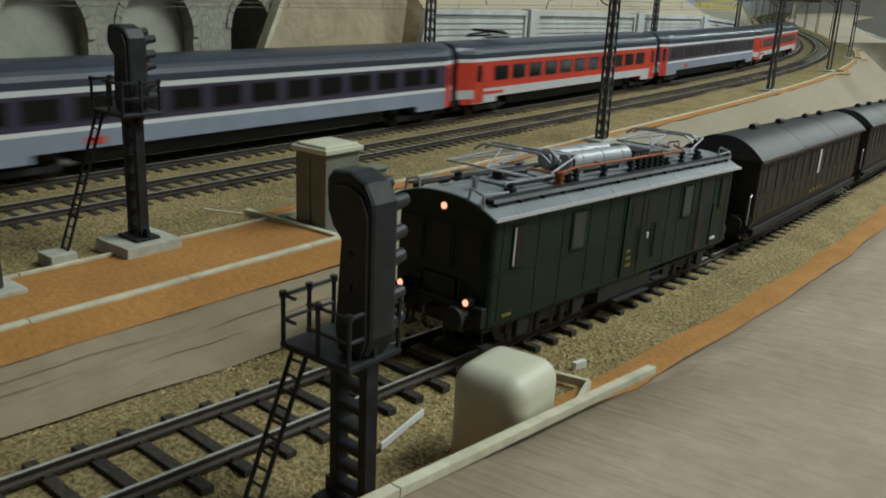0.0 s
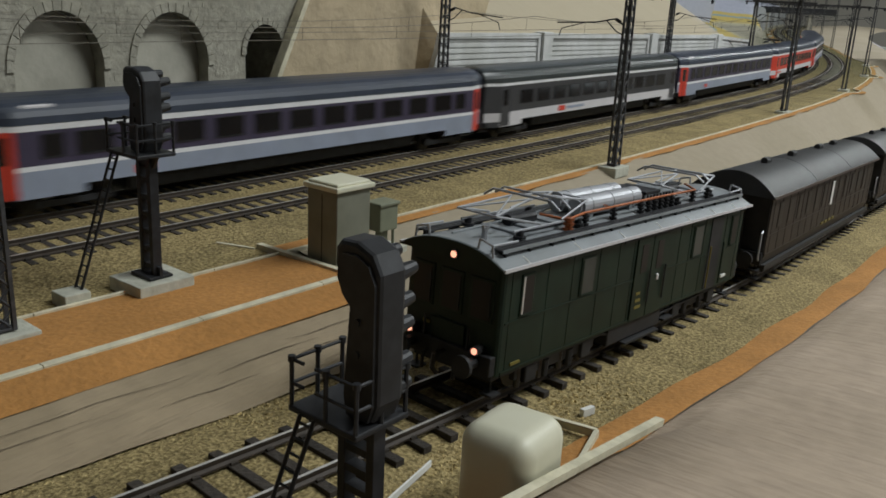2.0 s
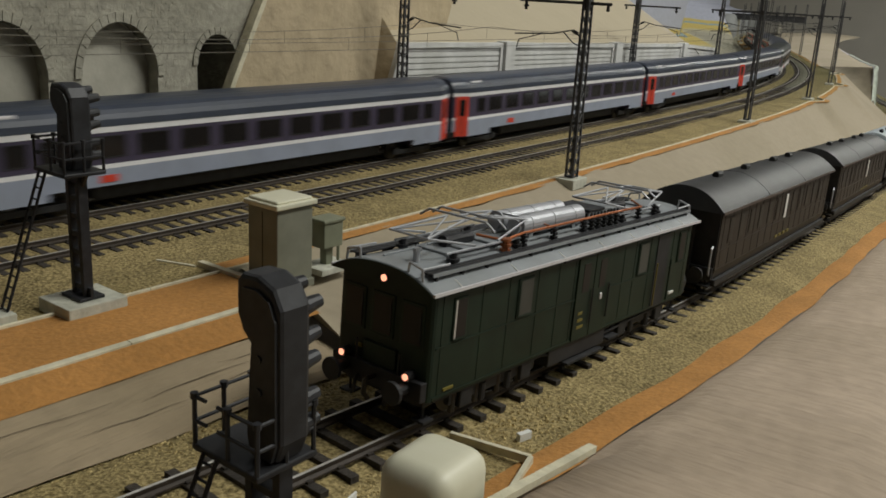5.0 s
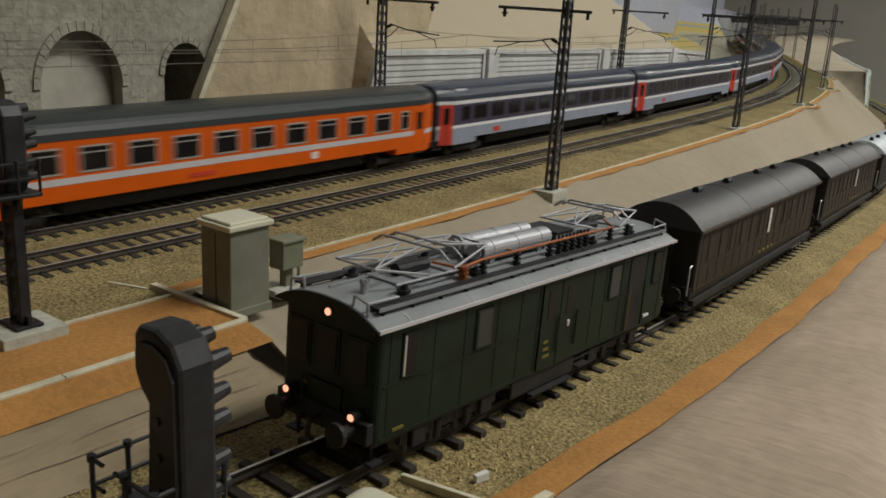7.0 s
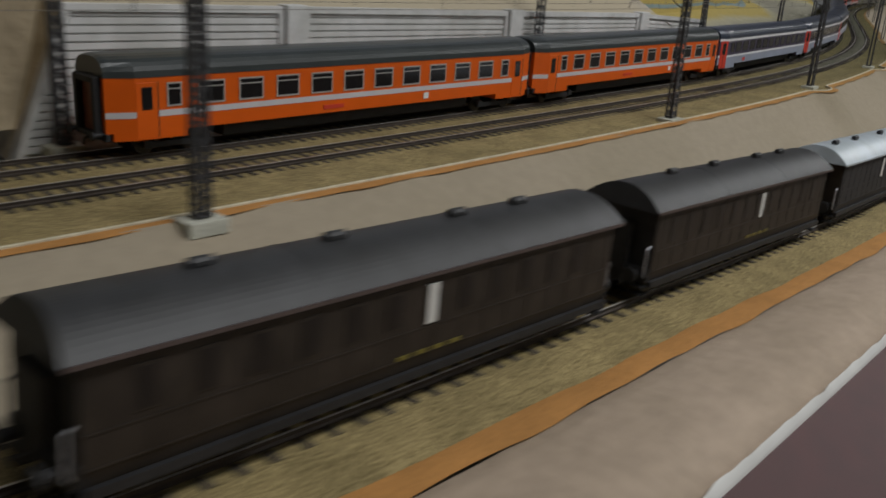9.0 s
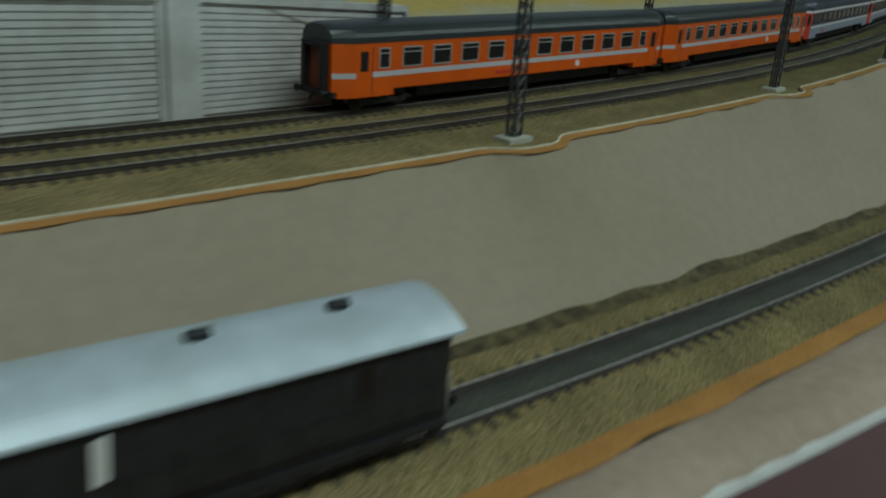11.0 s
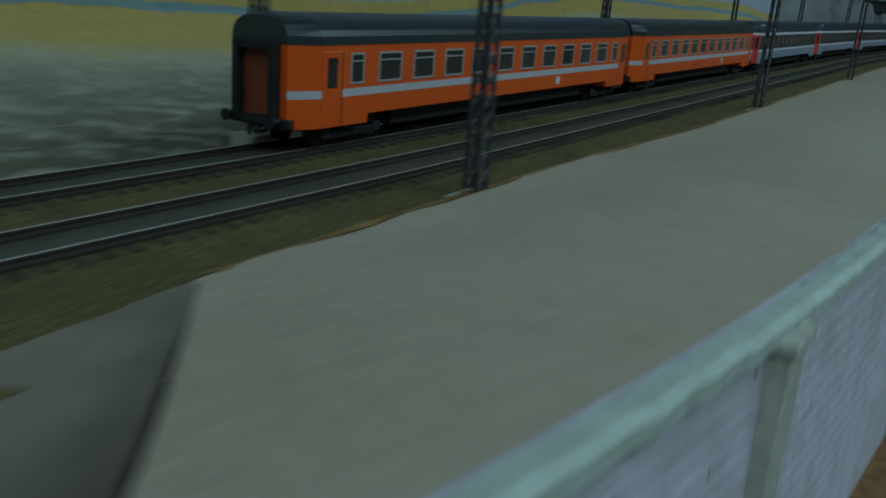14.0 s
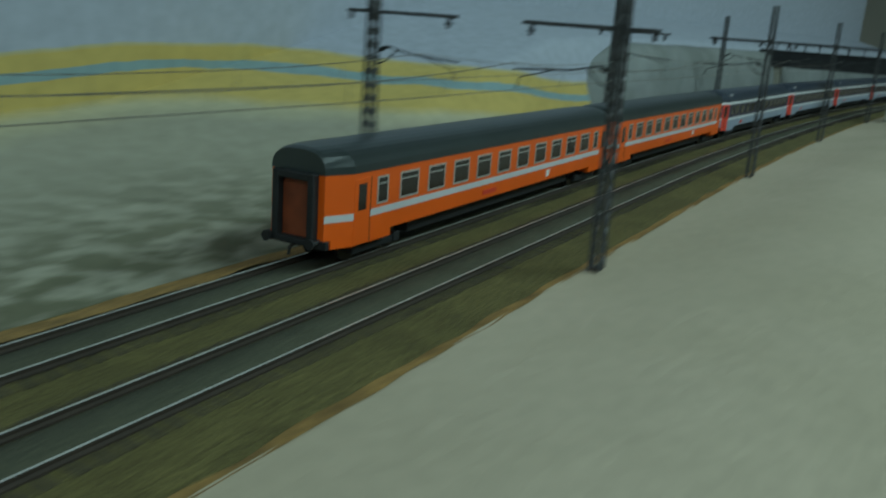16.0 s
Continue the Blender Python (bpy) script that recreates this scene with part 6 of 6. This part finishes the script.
VENTS = [(40, 0), (80, 0), (128, 0), (158, 0)]
WINDOWS = [18 + 14.2 * i for i in range(12)]
van(-0.103, 199, "coach_brown", "coach_roof", "dark brown-green passenger coach with a charcoal roof", WINDOWS, 103, VENTS)
van(0.118, 196, "coach_brown", "coach_roof", "dark brown-green passenger coach with a charcoal roof and white board", WINDOWS, 106, VENTS)
van(0.334, 193, "under", "silver", "black luggage van with a silver roof", [160], 90, [(20, -3), (60, -3), (118, -3), (158, -3)], bars=False)


# ---- signals ----
def signal(s, d, z, label, hgt, q, lean, mid, spread):
    """lean: the head's offset across; mid, spread: the columns' centre and half distance."""
    root = thing("light_signal", at(s, d, z), label, "railway signal", "light signals")
    for y in (mid - spread, mid + spread):
        col = B(-1.5, 1.5, y - 0.9, y + 0.9, 0, hgt, bevel=0.15)
        part("column", col, "steel_black", root)
    for i in range(7):
        zz = 3.5 + i * (hgt - 6) / 6
        part("batten", B(-1.3, 1.3, mid - spread, mid + spread, zz - 0.7, zz + 0.7), "steel_black", root)
    foot = B(-4, 4, -5.2, 5.2, 0, 1.0, bevel=0.2)
    for y in (-4, 4):
        box(foot, -0.5, 0.5, y - 1.2, y + 1.2, 0.8, 3.6)
    part("foot_plate", foot, "steel_black", root)
    pl = part("platform", B(-7.5, 5.5, -7.2, 9.5, hgt - 0.5, hgt + 0.7, bevel=0.3), "steel_black", root, "black steel service platform")
    part("platform_bracket", rod([(0, -6, hgt), (0, -3, hgt - 4), (0, 3, hgt - 4), (0, 6, hgt)], 0.7, 5), "steel_black", pl)
    posts = [(-7, -6.7), (-7, 0.5), (-7, 9.0), (5, -6.7), (5, 9.0), (-1, 9.0), (-1, -6.7)]
    for x, y in posts:
        part("post", rod([(x, y, hgt + 0.5), (x, y, hgt + 9.5)], 0.42, 6), "steel_black", pl)
        part("knob", rod([(x, y, hgt + 8.8), (x, y, hgt + 9.9)], 0.7, 8), "steel_black", pl)
    for zz in (hgt + 4.8, hgt + 9.2):
        part("rail_bar", rod([(5, -6.7, zz), (-7, -6.7, zz), (-7, 3.0, zz)], 0.36, 6), "steel_black", pl)
        part("rail_bar", rod([(5, 9, zz), (-7, 9, zz), (-7, 6.0, zz)], 0.36, 6), "steel_black", pl)
    # ladder
    lad = part("ladder", rod([(-22, 6.2, -1.5), (-7.5, 6.2, hgt)], 0.45, 5), "steel_black", root, "black steel ladder")
    part("ladder_side", rod([(-22, 2.8, -1.5), (-7.5, 2.8, hgt)], 0.45, 5), "steel_black", lad)
    for i in range(13):
        u = (i + 0.5) / 13
        x, zz = -22 + 14.5 * u, -1.5 + (hgt + 1.5) * u
        part("rung", rod([(x, 2.8, zz), (x, 6.2, zz)], 0.28, 5), "steel_black", lad)
    # head: target plate with a rounded lobe, housing behind and hoods in front
    hd = bmesh.new()
    shape = [(-2.6, 0.8), (3.4, 0.8), (4.3, 3.6), (2.9, 15.6), (5.2, 17.0), (6.6, 19.0), (6.5, 21.2), (5.4, 22.2), (1.6, 22.4), (-2.0, 21.4), (-3.8, 19.2), (-3.9, 3.2)]
    outline = [(y + lean, hgt + z * q) for y, z in shape]
    prism(hd, outline, -3.2, 3.2)
    es = [e for e in hd.edges if abs(e.verts[0].co.x - e.verts[1].co.x) < 0.01]
    bmesh.ops.bevel(hd, geom=es, offset=0.8, segments=2, affect="EDGES", profile=0.5)
    head_ = part("signal_head", hd, "steel_black", root, "black lamp housing of the signal with a side lobe")
    part("back_cover", prism(bmesh.new(), [((y - lean) * 0.82 + lean, hgt + 2 + (zz - hgt - 2) * 0.93) for y, zz in outline], -3.7, -3.0), "steel_black", head_)
    for zz in (5.0, 9.0, 13.0):
        part("cover_bolt", tube(bmesh.new(), (-4.0, 0.6 + lean, hgt + zz * q), (-3.5, 0.6 + lean, hgt + zz * q), 0.7, 8), "steel_black", head_)
    for y, zz in ((-1.9, 3.8), (-1.9, 7.0), (1.6, 5.4), (-1.9, 11.6), (-1.9, 14.6), (1.6, 13.0), (-2.2, 18.4), (1.4, 20.0), (4.4, 19.6)):
        hood = bmesh.new()
        bmesh.ops.create_cone(hood, cap_ends=True, segments=12, radius1=1.55, radius2=1.1, depth=3.8, matrix=Matrix.Translation((4.6, y + lean, hgt + zz * q + 0.3)) @ Matrix.Rotation(math.radians(84), 4, "Y"))
        part("lamp_hood", hood, "steel_black", head_)
    return root


def block(s, d, z, a, b, c, label):
    return tagged(part("foundation_block", B(-a / 2, a / 2, -b / 2, b / 2, -c, 0, bevel=0.3), "concrete", place=at(s, d, z)), label, "foundation", "signal foundations")


signal(-0.2925, -0.0575, 0.0010, "black light signal with ladder and railed platform", 38.4, 1.12, -1.0, 0.0, 2.6)
block(-0.2925, -0.0575, 0.0009, 19, 17, 6, "pale concrete foundation block of a signal")
block(-0.3165, -0.0535, 0.0006, 8, 8, 6, "small pale concrete block under a ladder")
signal(-0.3365, -0.1910, fz(-0.337) - 0.0032, "black light signal with ladder and railed platform beside the lower track", 30.5, 1.42, -3.8, -1.2, 3.5)
# a mast of the same yard beyond the platform's end
mast(-0.343, -0.0670, 1, "black lattice catenary mast on the ochre platform")


def cabinet():
    root = thing("relay_cabinet", at(-0.2305, -0.0755, -0.0035), "grey trackside relay cabinet with a cream lid", "cabinet")
    part("cabinet_body", B(-8.0, 8.0, -7.2, 7.2, 0, 27.0, bevel=0.35), "cab_grey", root)
    lid = B(-9.2, 9.2, -8.4, 8.4, 27.0, 28.8, bevel=0.4)
    box(lid, -8.0, 8.0, -7.2, 7.2, 28.6, 29.8, bevel=0.6)
    part("lid", lid, "cream", root, "cream hipped lid")
    part("door_seam", B(-8.12, -7.9, -0.15, 0.15, 1.5, 25.5), "under", root)
    part("plinth", B(-8.6, 8.6, -7.8, 7.8, -2, 0.8, bevel=0.2), "cab_grey", root)


def junction_box():
    root = thing("junction_box", at(-0.2075, -0.0745, -0.0035), "small grey-green junction box on a post", "junction box")
    part("post", B(-1.6, 1.6, -1.6, 1.6, 0, 8.5), "box_green", root)
    part("box_body", B(-4.8, 4.8, -3.6, 3.6, 7.5, 17.0, bevel=0.4), "box_green", root)
    part("box_lid", B(-5.4, 5.4, -4.2, 4.2, 16.8, 18.2, bevel=0.4), "box_green", root)
    part("drain", rod([(3, -3, 7.5), (3, -3, 2.0)], 0.6, 6), "box_green", root)
    part("slab", B(-8, 8, -6, 6, -1.5, 0.8, bevel=0.2), "concrete", root)


def relay_hut():
    z = fz(-0.304) - 0.0035
    root = thing("relay_hut", at(-0.3040, -0.2020, z, 4), "smooth cream plastic relay hut with rounded top", "relay hut")
    bm = box(bmesh.new(), -9.0, 9.0, -8.2, 8.2, 0.6, 22.4)
    es = [e for e in bm.edges if e.verts[0].co.z > 20 or e.verts[1].co.z > 20]
    bmesh.ops.bevel(bm, geom=es, offset=4.4, segments=6, affect="EDGES", profile=0.5)
    part("hut_shell", bm, "cream", root, smooth_=True)
    part("plinth", B(-9.3, 9.3, -8.5, 8.5, -2.0, 0.7, bevel=0.2), "concrete", root, "pale concrete plinth")


cabinet()
junction_box()
relay_hut()


# ---- ballast stones: loose grains over the beds ----
def grains(name, s0, s1, d0, d1, z_of, count, seed, label, size=0.00055, keep=None):
    rng = random.Random(seed)
    verts, faces = [], []
    base = [(0.9, 0, -0.3), (-0.5, 0.8, -0.3), (-0.5, -0.8, -0.3), (0.0, 0.15, 0.75), (0.35, 0.55, 0.35), (-0.65, -0.1, 0.4)]
    tri = [(0, 4, 3), (4, 1, 3), (1, 5, 3), (5, 2, 3), (2, 0, 3), (0, 1, 4), (1, 2, 5)]
    for _ in range(count):
        s, d = rng.uniform(s0, s1), rng.uniform(d0, d1)
        if keep and not keep(s, d):
            continue
        p = P(s, d_at(s, d, name), z_of(s, d))
        r = size * rng.uniform(0.6, 1.35)
        m = Euler((rng.uniform(-0.5, 0.5), rng.uniform(-0.5, 0.5), rng.uniform(0, 6.28))).to_matrix()
        o = len(verts)
        for v in base:
            verts.append(p + m @ Vector(v) * r)
        faces += [tuple(o + q for q in f) for f in tri]
    me = bpy.data.meshes.new(name)
    me.from_pydata(verts, [], faces)
    me.materials.append(M["pebble"])
    return tagged(new(name, me), label, "ballast", kind="stuff")


def d_at(s, d, name):
    return fd(s) + d if name == "lower_ballast_grains" else d


grains("lower_ballast_grains", -0.46, 0.25, -0.036, 0.033, lambda s, d: fz(s) - 0.0040 - 0.0012 * max(0, (abs(d) - 0.014) / 0.02), 26000, 11, "loose yellow-brown ballast grains beside the lower track")
grains("ballast_grains", -0.42, 0.5, -0.0565, 0.02, lambda s, d: -0.0034 - 0.0020 * max(0, (abs(d) - 0.014) / 0.04), 24000, 12, "loose yellow-brown ballast grains beside the main line")


def motions():
    express_motion()


motions()
